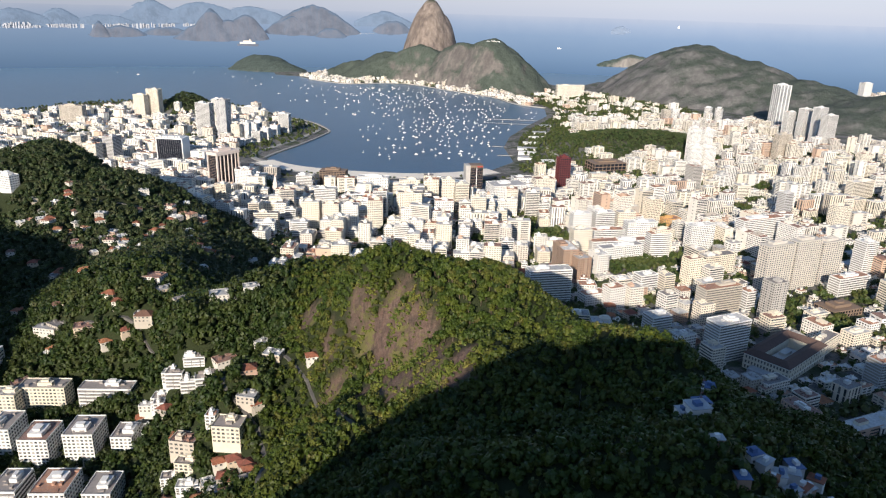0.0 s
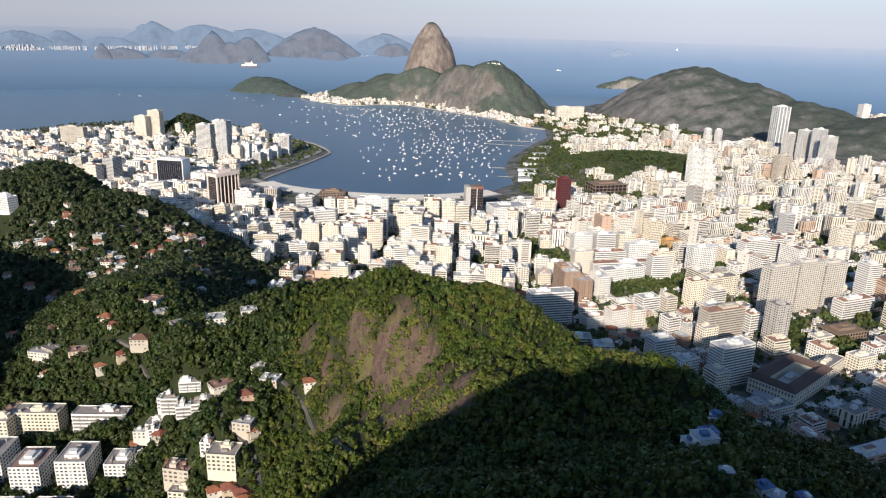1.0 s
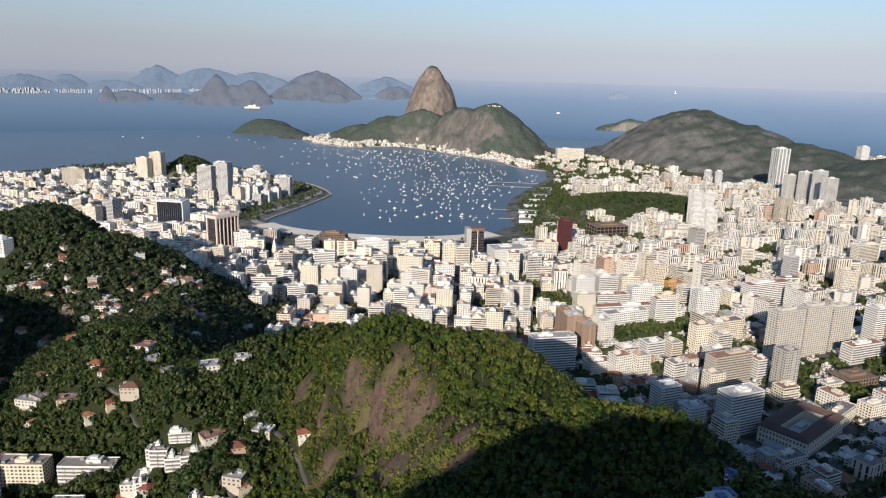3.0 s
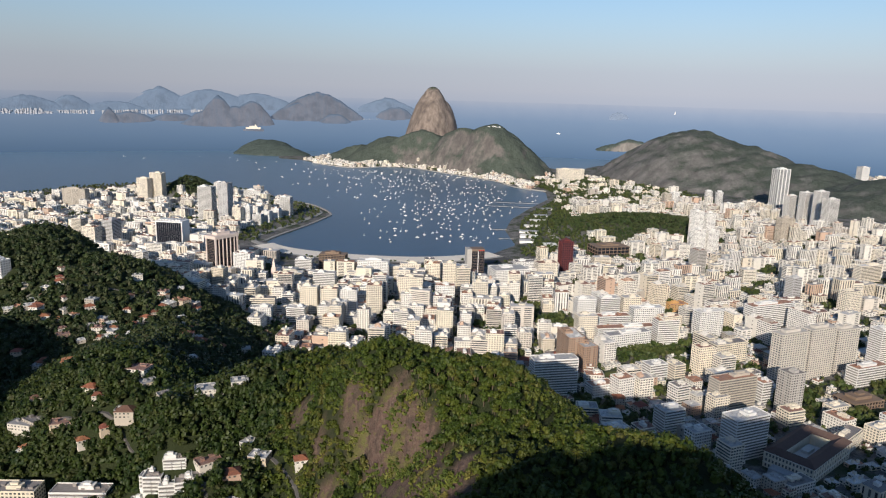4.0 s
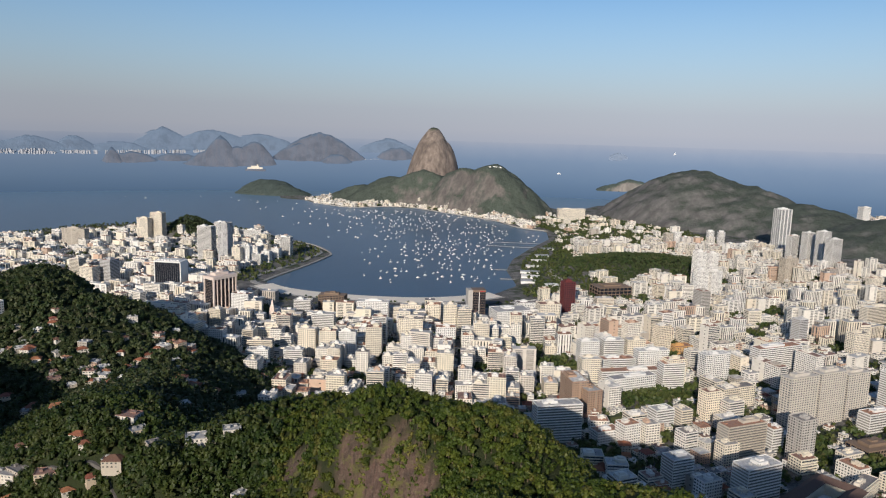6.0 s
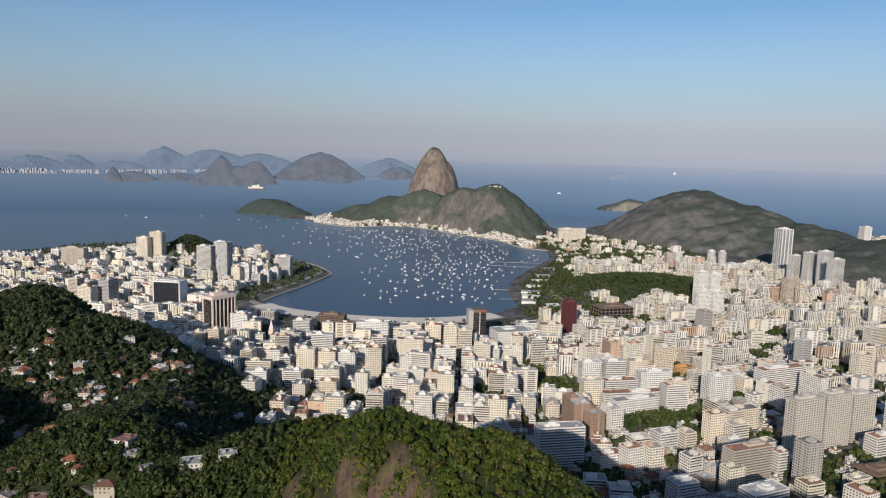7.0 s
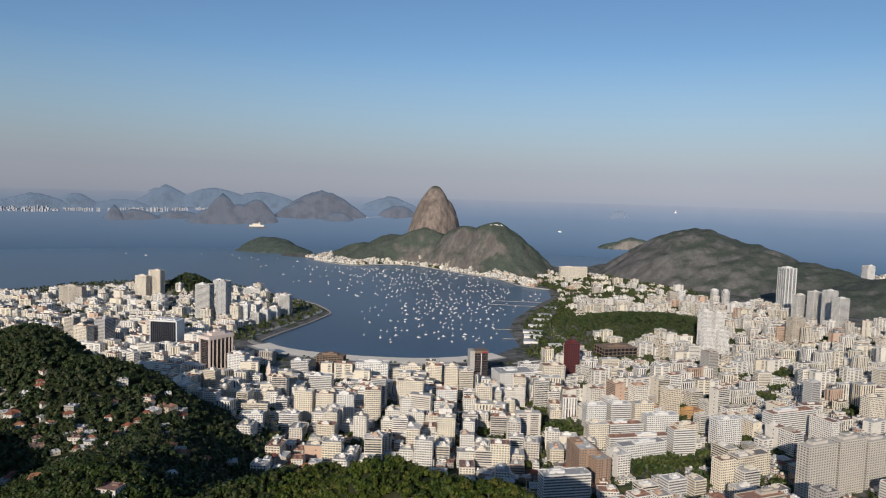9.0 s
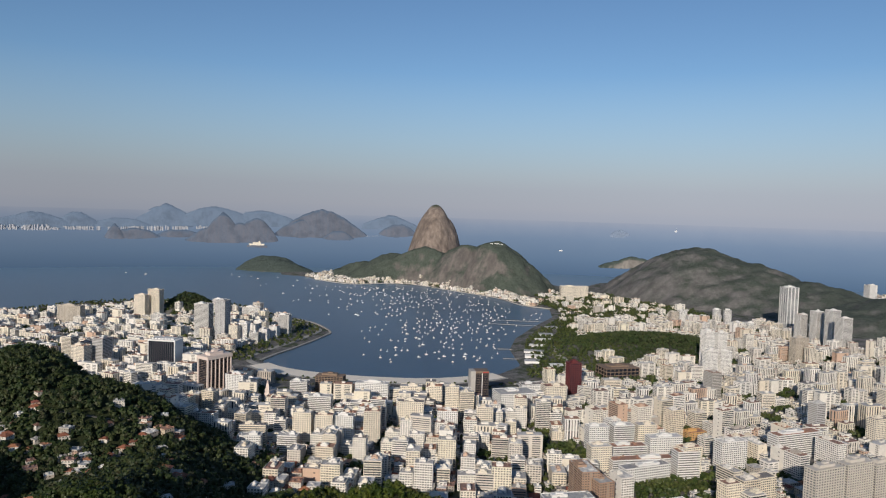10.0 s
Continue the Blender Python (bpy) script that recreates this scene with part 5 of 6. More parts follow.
# ---- houses on the hills ----
house_kinds = {("t", k): house_kind(9 + 3 * k, 8 + 2 * k, 1 + (k == 2), True, 40 + k) for k in range(4)}
house_kinds.update({("f", k): house_kind(9 + 4 * k, 9 + 1.5 * k, 1 + k % 2, False, 50 + k) for k in range(5)})
fresh = set(house_kinds)


def put(kinds, key, m):
    """The first of a kind is moved to its place, the others are copies."""
    if key in fresh:
        fresh.discard(key)
        kinds[key].matrix_basis = m
        return kinds[key]
    return copy_thing(kinds[key], m)


for x, y, roof, w in HOUSES:
    k = min(3 if roof == "t" else 4, max(0, int((w - 8) / 3)))
    put(house_kinds, (roof, k), pose(x, y, land_at(x, y) + 0.3, 0, 0, rnd.choice((-30, -10, 5, 20, 40))))

# terraced flats above the valley
for k, (x, y, w, d, h, a) in enumerate(FLATS):
    tower("block", x, y, land_at(x, y - 0.5 * d) - 1.5, w, d, h - 2, a, "balcony", M_OLDWHITE, 840 + k)
for x, y, w, roof in CROWD:
    put(house_kinds, (roof, 0), pose(x, y, land_at(x, y) + 1.5, 0, 0, rnd.choice((-20, -5, 10, 30, 75))))


def hill_road(name, label, pts, width, mat, lift=0.5):
    """A lane laid over the slope."""
    s = Shape()
    fine = []
    for (ax, ay), (bx, by) in zip(pts, pts[1:]):
        n = max(2, int(math.hypot(bx - ax, by - ay) / 4))
        fine += [(ax + (bx - ax) * k / n, ay + (by - ay) * k / n) for k in range(n)]
    fine.append(pts[-1])
    for i in range(len(fine) - 1):
        (ax, ay), (bx, by) = fine[i], fine[i + 1]
        l = math.hypot(bx - ax, by - ay)
        nx, ny = -(by - ay) / l * width / 2, (bx - ax) / l * width / 2
        za, zb = land_at(ax, ay) + lift, land_at(bx, by) + lift
        s.quad((ax - nx, ay - ny, za), (bx - nx, by - ny, zb), (bx + nx, by + ny, zb), (ax + nx, ay + ny, za))
        s.quad((ax - nx, ay - ny, za - 3), (bx - nx, by - ny, zb - 3), (bx - nx, by - ny, zb), (ax - nx, ay - ny, za))
    tagged(new(name, s.mesh(name, mat)), label, "road", kind="structure")


M_LANE = plain("worn_lane", (0.14, 0.13, 0.118), 0.9, 0.0, 0.4, 0.2)
for lane in LANES:
    hill_road("lane", "pale lane with a retaining wall winding up the hillside", lane, 3.2, M_LANE)


def hut(x, y, a, w, d, h, mat, top):
    r = new("hillside_house")
    tagged(r, "small improvised hillside house with a sheet roof", "house", "hillside houses")
    r.matrix_basis = pose(x, y, land_at(x, y), 0, 0, a)
    s = Shape()
    s.box(-w / 2, -d / 2, -5, w / 2, d / 2, h)
    part("wall", s, mat, r)
    s = Shape()
    s.box(-w / 2 - 0.3, -d / 2 - 0.3, h, w / 2 + 0.3, d / 2 + 0.3, h + 0.25, True)
    part("roof", s, top, r)
    s = Shape()
    s.box(-w / 4, -d / 4, h + 0.25, w / 8, d / 8, h + 1.8)
    part("water_tank", s, M_BLUE if mat is M_WHITE else M_WHITE, r)
    for k in range(2):
        s = Shape()
        s.box(-w / 3 + k * w / 3, -d / 2 - 0.05, 0.9, -w / 3 + k * w / 3 + 1.2, -d / 2, 2.1)
        part("window", s, M_GLASS, r)


hut(159, 245, 12, 9, 8, 7, M_WHITE, M_SHEET)
hut(165, 256, 12, 7, 6, 5, M_WHITE, M_BLUE)
hut(154, 247, 12, 5, 6, 5, M_WHITE, M_SHEET)
HUTS = [(154, 211), (169, 212), (172, 208), (173, 203), (178, 207), (189, 218), (194, 214), (201, 221), (184, 211), (158, 195), (181, 202), (188, 208), (196, 207), (176, 276), (205, 213)]
for k, (x, y) in enumerate(HUTS):
    hut(x, y, 20 * k, 5 + k % 3, 4 + k % 2, 3 + k % 3, (M_BRICK, M_WHITE, M_GREYWALL)[k % 3], (M_SHEET, M_BLUE, M_SHEET, M_TILE)[k % 4])


def mast(x, y, h, lattice=True):
    r = new("antenna_mast")
    tagged(r, "thin steel antenna mast standing among trees", "mast", "masts")
    r.matrix_basis = pose(x, y, land_at(x, y))
    for k in range(3 if lattice else 1):
        s = Shape()
        a = k * math.tau / 3
        u, v = 0.5 * math.cos(a) * lattice, 0.5 * math.sin(a) * lattice
        s.box(u - 0.08, v - 0.08, -1, u + 0.08, v + 0.08, h)
        part("leg", s, M_METAL, r)
    if lattice:
        for k in range(int(h // 2)):
            s = Shape()
            s.box(-0.55, -0.55, k * 2 + 1, 0.55, 0.55, k * 2 + 1.1, True)
            part("brace", s, M_RED if k % 4 < 2 else M_WHITE, r)


mast(162, 250, 19)
mast(117, 280, 15, False)
mast(171, 560, 14, False)
mast(95, 420, 15, False)

# ---- the city fabric ----
PARKS = [(181, 1117, 26), (224, 1064, 34), (318, 940, 36), (364, 962, 32), (380, 894, 24), (345, 872, 12), (477, 776, 13), (505, 722, 12), (587, 812, 16), (458, 872, 14), (420, 830, 12), (485, 808, 10), (491, 806, 20), (512, 737, 32), (540, 720, 24), (432, 1456, 24), (622, 1301, 20), (600, 856, 20), (439, 795, 16),
         (40, 1165, 16), (330, 1250, 22), (520, 1260, 20), (700, 1450, 26), (760, 1210, 20), (120, 1010, 14), (-160, 1180, 22)]
PARKS += [(290, 923, 17), (321, 925, 17), (356, 939, 14), (363, 878, 16), (328, 897, 14), (403, 985, 14), (179, 1145, 17), (185, 1071, 15), (233, 1104, 13), (247, 1048, 12), (127, 1139, 10), (434, 884, 10),
          (479, 785, 13), (474, 756, 13), (453, 733, 11), (609, 1390, 13), (525, 1231, 13), (543, 1049, 14), (427, 1117, 9), (308, 1181, 10), (277, 1259, 10), (503, 1101, 9), (506, 740, 13), (594, 840, 13)]
TAKEN = [(x, y, 0.5 * math.hypot(w, d) * 0.92) for _, x, y, _, w, d, _, _, _, _ in TOWERS] + [(-386, 1350, 36), (-558, 1545, 42), (-172, 1368, 32), (106, 1350, 25), (297, 1436, 22), (1128, 2306, 36), (425, 1610, 50),
         (480, 846, 26), (529, 872, 26), (505, 860, 20), (405, 638, 58), (-279, 1322, 22), (923, 2366, 18), (953, 2350, 18)]
TAKEN += [(x, y, r) for x, y, r in PARKS] + [(x, y, 0.5 * math.hypot(w, d)) for x, y, w, d, *_ in VALLEY] + [(x, y, 12) for x, y, *_ in LOWER] + [(574, 895, 24), (536, 782, 30), (276, 854, 24)]
TAKEN = np.array(TAKEN)


def free(x, y, r):
    return bool((np.hypot(TAKEN[:, 0] - x, TAKEN[:, 1] - y) > TAKEN[:, 2] + r).all())


block_kinds, n = {}, 0
for w, d, sizes in ((18, 16, (4, 8, 11)), (22, 17, (5, 9, 12)), (30, 16, (3, 7, 10, 13)), (18, 26, (6, 10)), (38, 16, (4, 8, 11)), (24, 19, (9, 12, 15, 19))):
    for f in sizes:
        for style in (STYLES[n % 8], STYLES[(n + 3) % 8]):
            block_kinds[(w, d, f, style)] = apartment_kind(w, d, f, style, 900 + n)
            n += 1
fresh |= set(block_kinds)
low_kinds = {("lt", k): house_kind(9 + 2 * k, 10 + k, 1 + k % 3, True, 60 + k) for k in range(4)}
low_kinds.update({("lf", k): house_kind(10 + 2 * k, 11 + 2 * k, 2 + k % 3, False, 70 + k) for k in range(5)})
fresh |= set(low_kinds)
keys = list(block_kinds)
lows = list(low_kinds)
far_walls, far_panes, far_roofs = Shape(), Shape(), Shape()
street_trees = []
used = []


def plain_block(x, y, z, w, d, h, a):
    """A block of the far quarters: its walls and the bands of its windows join the common meshes."""
    c, s = math.cos(a), math.sin(a)
    used.append((x, y, 0.5 * max(w, d)))

    def at(u, v, q):
        return (x + u * c - v * s, y + u * s + v * c, z + q)
    n = len(far_walls.v)
    box = [(-w / 2, -d / 2), (w / 2, -d / 2), (w / 2, d / 2), (-w / 2, d / 2)]
    far_walls.v += [at(u, v, -5) for u, v in box] + [at(u, v, h) for u, v in box]
    far_walls.f += [(n, n + 1, n + 5, n + 4), (n + 1, n + 2, n + 6, n + 5), (n + 2, n + 3, n + 7, n + 6), (n + 3, n, n + 4, n + 7)]
    far_roofs.quad(*[at(u, v, h) for u, v in box])
    e = rnd.uniform(0.15, 0.35)
    far_roofs.quad(*[at(u * e, v * e, h + 3) for u, v in box])
    n = len(far_walls.v)
    far_walls.v += [at(u * e, v * e, h) for u, v in box] + [at(u * e, v * e, h + 3) for u, v in box]
    far_walls.f += [(n, n + 1, n + 5, n + 4), (n + 1, n + 2, n + 6, n + 5), (n + 3, n, n + 4, n + 7)]
    fronts = [((-w / 2, -d / 2 - 0.05), (w / 2, -d / 2 - 0.05)), ((w / 2 + 0.05, -d / 2), (w / 2 + 0.05, d / 2)), ((-w / 2 - 0.05, d / 2), (-w / 2 - 0.05, -d / 2))]
    way = rnd.choice(("rows", "pairs", "columns", "columns", "sparse")) if h > 12 else "pairs"
    for (u0, v0), (u1, v1) in fronts:
        def pane(f0, f1, q0, q1):
            far_panes.quad(at(u0 + (u1 - u0) * f0, v0 + (v1 - v0) * f0, q0), at(u0 + (u1 - u0) * f1, v0 + (v1 - v0) * f1, q0),
                           at(u0 + (u1 - u0) * f1, v0 + (v1 - v0) * f1, q1), at(u0 + (u1 - u0) * f0, v0 + (v1 - v0) * f0, q1))
        length = math.hypot(u1 - u0, v1 - v0)
        if way == "columns":
            n = max(2, int(length / 4.4))
            for j in range(n):
                wide = rnd.choice((0.28, 0.4, 0.5))
                for part_of in range(2):
                    lo, hi = 1.2 + (h - 2) * part_of / 2, 0.4 + (h - 2) * (part_of + 1) / 2
                    pane((j + 0.5 - wide / 2) / n, (j + 0.5 + wide / 2) / n, lo, hi)
        else:
            for k in range(int(h // 3.1)):
                q = 1.1 + 3.1 * k
                if way == "rows":
                    pane(0.06, 0.94, q, q + 1.2)
                elif way == "pairs":
                    pane(0.10, 0.42, q, q + 1.4), pane(0.58, 0.90, q, q + 1.4)
                else:
                    pane(0.62, 0.86, q, q + 1.4)


def quarter(cx, cy, a, hu, hv, inside, tall, near_rule, lot=21.0, deep=19.0, street=11.0, bare=0.08):
    """Lots in blocks of five by two, along streets turned by a degrees. tall(x, y) gives the chance of a low house and the usual height."""
    a = radians(a)
    v, row = -hv, 0
    while v < hv:
        u, col = -hu, 0
        while u < hu:
            du, dv = rnd.uniform(-2.0, 2.0), rnd.uniform(-2.0, 2.0)
            ox, oy = spin(u + du, v + dv, a)
            x, y = cx + ox, cy + oy
            if inside(x, y):
                z = ground_at(x, y)
                inland = float(shore_distance(np.array([x]), np.array([y]))[0])
                if z < (40 if y < 2700 else 17) and inland > (24 if y < 2700 else 9) and free(x, y, 7.5):
                    low, usual = tall(x, y)
                    used.append((x, y, 11.0))
                    q = rnd.random()
                    turn_by = math.degrees(a) + rnd.choice((0, 0, 0, 90, 180)) + rnd.uniform(-3, 3)
                    if q < bare:
                        for fu, fv in ((0, 0), (8, 4), (-7, 5), (4, -7), (-6, -6)):
                            ex, ey = spin(fu, fv, a)
                            street_trees.append((x + ex, y + ey, rnd.uniform(4, 6.8)))
                    elif near_rule(x, y) and (y < 1010 or rnd.random() > low):
                        if y < 1010 and rnd.random() < low:
                            put(low_kinds, rnd.choice(lows), pose(x, y, z, 0, 0, turn_by))
                            if rnd.random() < 0.5:
                                put(low_kinds, rnd.choice(lows), pose(x + spin(9, 7, a)[0], y + spin(9, 7, a)[1], z, 0, 0, turn_by + 90))
                        else:
                            want = usual * rnd.choice((0.4, 0.6, 0.8, 0.95, 1.05, 1.2, 1.45))
                            best = sorted(keys, key=lambda t: abs(t[2] - want) + rnd.random() * 2.5 + (2.5 if t[0] > 24 and x < 250 else 0))[0]
                            put(block_kinds, best, pose(x, y, z, 0, 0, turn_by))
                    elif rnd.random() < low:
                        plain_block(x, y, z, rnd.uniform(9, 16), rnd.uniform(9, 14), rnd.uniform(5, 11), a)
                    else:
                        plain_block(x, y, z, rnd.uniform(18, 38), rnd.uniform(13, 19), 3.1 * usual * rnd.choice((0.4, 0.6, 0.8, 0.95, 1.05, 1.2, 1.45)), a + rnd.choice((0, 0, -0.2, 0.1)))
                    if q >= bare and y > 560:
                        for fu, fv in ((lot * 0.5, 2), (3, deep * 0.52)):
                            if rnd.random() < 0.45:
                                ex, ey = spin(fu + rnd.uniform(-3, 3), fv + rnd.uniform(-3, 3), a)
                                plain_block(x + ex, y + ey, ground_at(x + ex, y + ey), rnd.uniform(8, 15), rnd.uniform(7, 12), rnd.choice((3.5, 4, 6.5, 7, 10, 13)), a + rnd.choice((0, 0, 0.12, -0.1)))
                    for fu, fv in ((11, 10), (-12, 9), (2, 12)):
                        if rnd.random() < 0.5:
                            ex, ey = spin(fu + rnd.uniform(-3, 3), fv + rnd.uniform(-2, 2), a)
                            street_trees.append((x + ex, y + ey, rnd.uniform(2.6, 5.2)))
            col += 1
            u += lot + (street if col % 5 == 0 else 0)
        row += 1
        v += deep + (street if row % 2 == 0 else 0)


def hilly(x, y):
    return (x - 600) ** 2 / 225 ** 2 + (y - 1915) ** 2 / 190 ** 2 < 0.95 + 1.9 * float(rough_noise(np.array([x]), np.array([y]), 60, 6)[0]) or math.hypot(x + 800, y - 2330) < 75


def central(x, y):
    return -330 < x < 255 and 690 < y < 1385 and x > -330 + max(0, 0.25 * (950 - y))


def eastern(x, y):
    return x >= 255 - max(0, 0.1 * (1200 - y)) and not central(x, y) and x < 1500 and 430 < y < 2380 and y < 2500 - 0.25 * max(0, x - 900) and not hilly(x, y) and not (x < 420 and y > 1650) and not (x > 1180 and y > 2000)


def western(x, y):
    return -1700 < x < -250 and 1060 < y < 2450 and not hilly(x, y) and not central(x, y) and not (x > -470 and y > 1480) and y < 2500 + 0.9 * min(0, x + 1000) and x < -60 - 0.17 * y


def near_place(x, y):
    return abs(x) < 620 and y < 1230 and abs(x - 40) < 0.62 * y + 30


quarter(-40, 1080, -2, 340, 420, central, lambda x, y: (0.75, 5) if y < 900 else (0.6, 8) if y < 1090 else (0.22, 9.5) if y < 1250 else (0.3, 8), near_place, 21, 19, 11, 0.20)
quarter(800, 1350, 22, 1000, 1000, eastern, lambda x, y: (0.6, 6) if y < 760 else (0.62, 7) if rough_noise(np.array([x]), np.array([y]), 110, 4)[0] > 0.03 else (0.24, 10), near_place, 26, 22, 12, 0.19)
quarter(-950, 1750, -14, 900, 800, western, lambda x, y: (0.3, 8.5) if y < 1650 else (0.5, 6.5), near_place, 24, 21, 12, 0.25)
quarter(-420, 520, 6, 200, 260, lambda x, y: -700 < x < -345 and 330 < y < 560, lambda x, y: (0.2, 11), near_place)
# little town at the foot of the rock, and the flats beyond the hill
quarter(-150, 3250, -38, 700, 420, lambda x, y: shore_distance(np.array([x]), np.array([y]))[0] < 120 and y > 2700 and x < 420 and (x < 330 or y < 2950), lambda x, y: (0.6, 4), lambda x, y: False, 19, 17, 8, 0.12)
quarter(620, 2780, 10, 330, 420, lambda x, y: 420 < x < 950 and 2350 < y < 3350 and (y < 2950 or x < 760), lambda x, y: (0.55, 6), lambda x, y: False, 36, 30, 16, 0.5)
quarter(1850, 3000, 15, 220, 160, lambda x, y: 1700 < x < 2100 and 2900 < y < 3180, lambda x, y: (0.1, 10), lambda x, y: False, 24, 20, 10, 0.05)
# small houses, yards and trees between the blocks
solid = [(x, y, radians(a), w / 2 + 3.5, d / 2 + 3.5) for _, x, y, _, w, d, _, a, _, _ in TOWERS]
solid += [(405, 638, radians(41), 62, 30), (480, 846, radians(24), 26, 11), (529, 872, radians(24), 25, 11), (574, 895, radians(24), 23, 11), (536, 782, radians(20), 26, 18), (276, 854, radians(20), 31, 16)]
U = np.array(used)
for x, y in scatter(150, 540, 760, 1060, 10.5, 51).tolist() + scatter(-320, 760, 260, 1330, 13.0, 52).tolist():
    if land_at(x, y) > 30 or not (eastern(x, y) or central(x, y)) or (np.hypot(U[:, 0] - x, U[:, 1] - y) < U[:, 2] + 3).any():
        continue
    if any(math.hypot(x - u, y - v) < r for u, v, r in PARKS):
        continue
    if any(abs((x - u) * math.cos(t) + (y - v) * math.sin(t)) < p and abs((y - v) * math.cos(t) - (x - u) * math.sin(t)) < q for u, v, t, p, q in solid):
        continue
    k = rnd.random()
    if k < 0.5:
        street_trees.append((x, y, rnd.uniform(2.6, 4.8)))
    elif k < 0.85:
        plain_block(x, y, land_at(x, y), rnd.uniform(7, 12), rnd.uniform(7, 10), rnd.choice((3.5, 4, 6.5, 7)), radians(22 if x > 150 else -2) + rnd.choice((0, 0.1, -0.1)))
tagged(new("distant_blocks", far_walls.mesh("distant_blocks", M_WALLS)), "pale apartment blocks crowding the distant city quarters", "buildings", kind="stuff")
tagged(new("distant_block_windows", far_panes.mesh("distant_block_windows", M_GLASS)), "rows of dark windows on distant apartment blocks", "glazing", kind="stuff")
tagged(new("distant_block_roofs", far_roofs.mesh("distant_block_roofs", M_ROOFS)), "grey flat roofs of distant apartment blocks", "roofs", kind="stuff")
for k, ob in {**house_kinds, **block_kinds, **low_kinds}.items():
    if k in fresh:
        for o in (*ob.children_recursive, ob):
            bpy.data.objects.remove(o)

# white towns across the water
town = Shape()
g3 = random.Random(5)
for k in range(160):
    f = g3.random()
    x, y = -2600 + 290 * f + g3.uniform(-6, 6), 4068 + 175 * f + g3.uniform(-8, 8)
    town.box(x, y, 165, x + g3.uniform(4, 9), y + 6, 184 + g3.uniform(2, 12) + (20 * g3.random() ** 2 if f < 0.85 else 0))
for k in range(190):
    f = (g3.choice((0.06, 0.17, 0.33, 0.47, 0.62, 0.78, 0.93)) + g3.gauss(0, 0.035)) % 1
    x, y = -2290 + 760 * f, 4262 + 365 * f + g3.uniform(-8, 4)
    town.box(x, y, 180, x + g3.uniform(3, 9), y + 5, 197 + 14 * f + g3.uniform(0, 5) * (2 if g3.random() < 0.15 else 1))
for k in range(50):
    f = g3.random()
    x, y = -1090 + 820 * f, 4690 + 165 * f
    town.box(x, y, 140, x + g3.uniform(3, 9), y + 4, 163 + 15 * f + g3.uniform(1, 5))
# Haze painted into the town: its white is greyed and blued.
tagged(new("far_town", town.mesh("far_town", plain("white_town_painted_haze", (0.40, 0.41, 0.44), 0.9, 0.0, 0.3, 0.05))), "white town on the far shore, haze painted into its grey", "buildings", kind="stuff")


def fort():
    r = landmark("sea_fort", "low pale stone fort on a rock in the bay mouth", -1182, 4500, 12, 100)
    for n, b in (("rock", (-62, -14, -8, 62, 14, 8)), ("lower_wall", (-48, -10, 8, 44, 10, 18)), ("upper_wall", (-26, -8, 18, 22, 8, 27)), ("tower", (10, -4, 27, 16, 2, 36))):
        s = Shape()
        s.box(*b)
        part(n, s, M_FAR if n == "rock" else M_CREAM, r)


fort()


def summit_station():
    r = landmark("cable_car_station", "white cable car station buildings on the summit", 258, 3300, 8, 212)
    for n, b in (("hall", (-14, -6, -8, 6, 6, 6)), ("terrace", (-34, -8, -8, 26, -6.2, 2)), ("shed", (12, -5, -8, 24, 6, 4)), ("lookout", (-34, -4, -8, -22, 5, 5))):
        s = Shape()
        s.box(*b, True)
        part(n, s, M_WHITE, r)
    s = Shape()
    s.box(-15, -7, 6, 7, 7, 7, True)
    part("roof", s, M_SHEET, r)


summit_station()

# ---- beach, roads and piers ----
ARC = [(-362, 1630), (-330, 1598), (-288, 1572), (-234, 1551), (-133, 1529), (-13, 1525), (83, 1553), (150, 1596)]


def strip(name, label, mat, near_off, far_off, z, pts=ARC):
    s = Shape()
    P = [Vector((x, y, 0)) for x, y in pts]
    fine = []
    for i in range(len(P) - 1):
        p0, p1, p2, p3 = P[max(0, i - 1)], P[i], P[i + 1], P[min(len(P) - 1, i + 2)]
        for k in range(8):
            t = k / 8
            fine.append(0.5 * ((2 * p1) + (p2 - p0) * t + (2 * p0 - 5 * p1 + 4 * p2 - p3) * t * t + (3 * p1 - p0 - 3 * p2 + p3) * t ** 3))
    fine.append(P[-1])
    edge = []
    for i, p in enumerate(fine):
        d = (fine[min(i + 1, len(fine) - 1)] - fine[max(i - 1, 0)]).normalized()
        n = Vector((d.y, -d.x, 0))
        edge.append((p + n * near_off, p + n * far_off))
    for (a, b), (c, d) in zip(edge, edge[1:]):
        s.quad((a.x, a.y, z), (c.x, c.y, z), (d.x, d.y, z), (b.x, b.y, z))
        s.quad((a.x, a.y, z - 3), (c.x, c.y, z - 3), (c.x, c.y, z), (a.x, a.y, z))
        s.quad((b.x, b.y, z), (d.x, d.y, z), (d.x, d.y, z - 3), (b.x, b.y, z - 3))
    return tagged(new(name, s.mesh(name, mat)), label, name, kind="structure")


strip("beach", "pale curved sand beach along the bay", M_SAND, -6, 44, 5.2)
strip("pavement", "pale promenade behind the beach", M_PAVING, 44.3, 52, 5.9)
strip("road", "wide asphalt avenue along the beach", M_ASPHALT, 52.3, 84, 5.6)
COAST_ROAD = [(-350, 1600), (-400, 1640), (-418, 1700), (-395, 1790), (-362, 1890), (-340, 1980), (-326, 2060), (-335, 2100), (-380, 2180), (-500, 2300)]
strip("coast_road", "pale road curving round the park point", M_PAVING, -7, 7, 5.0, COAST_ROAD)
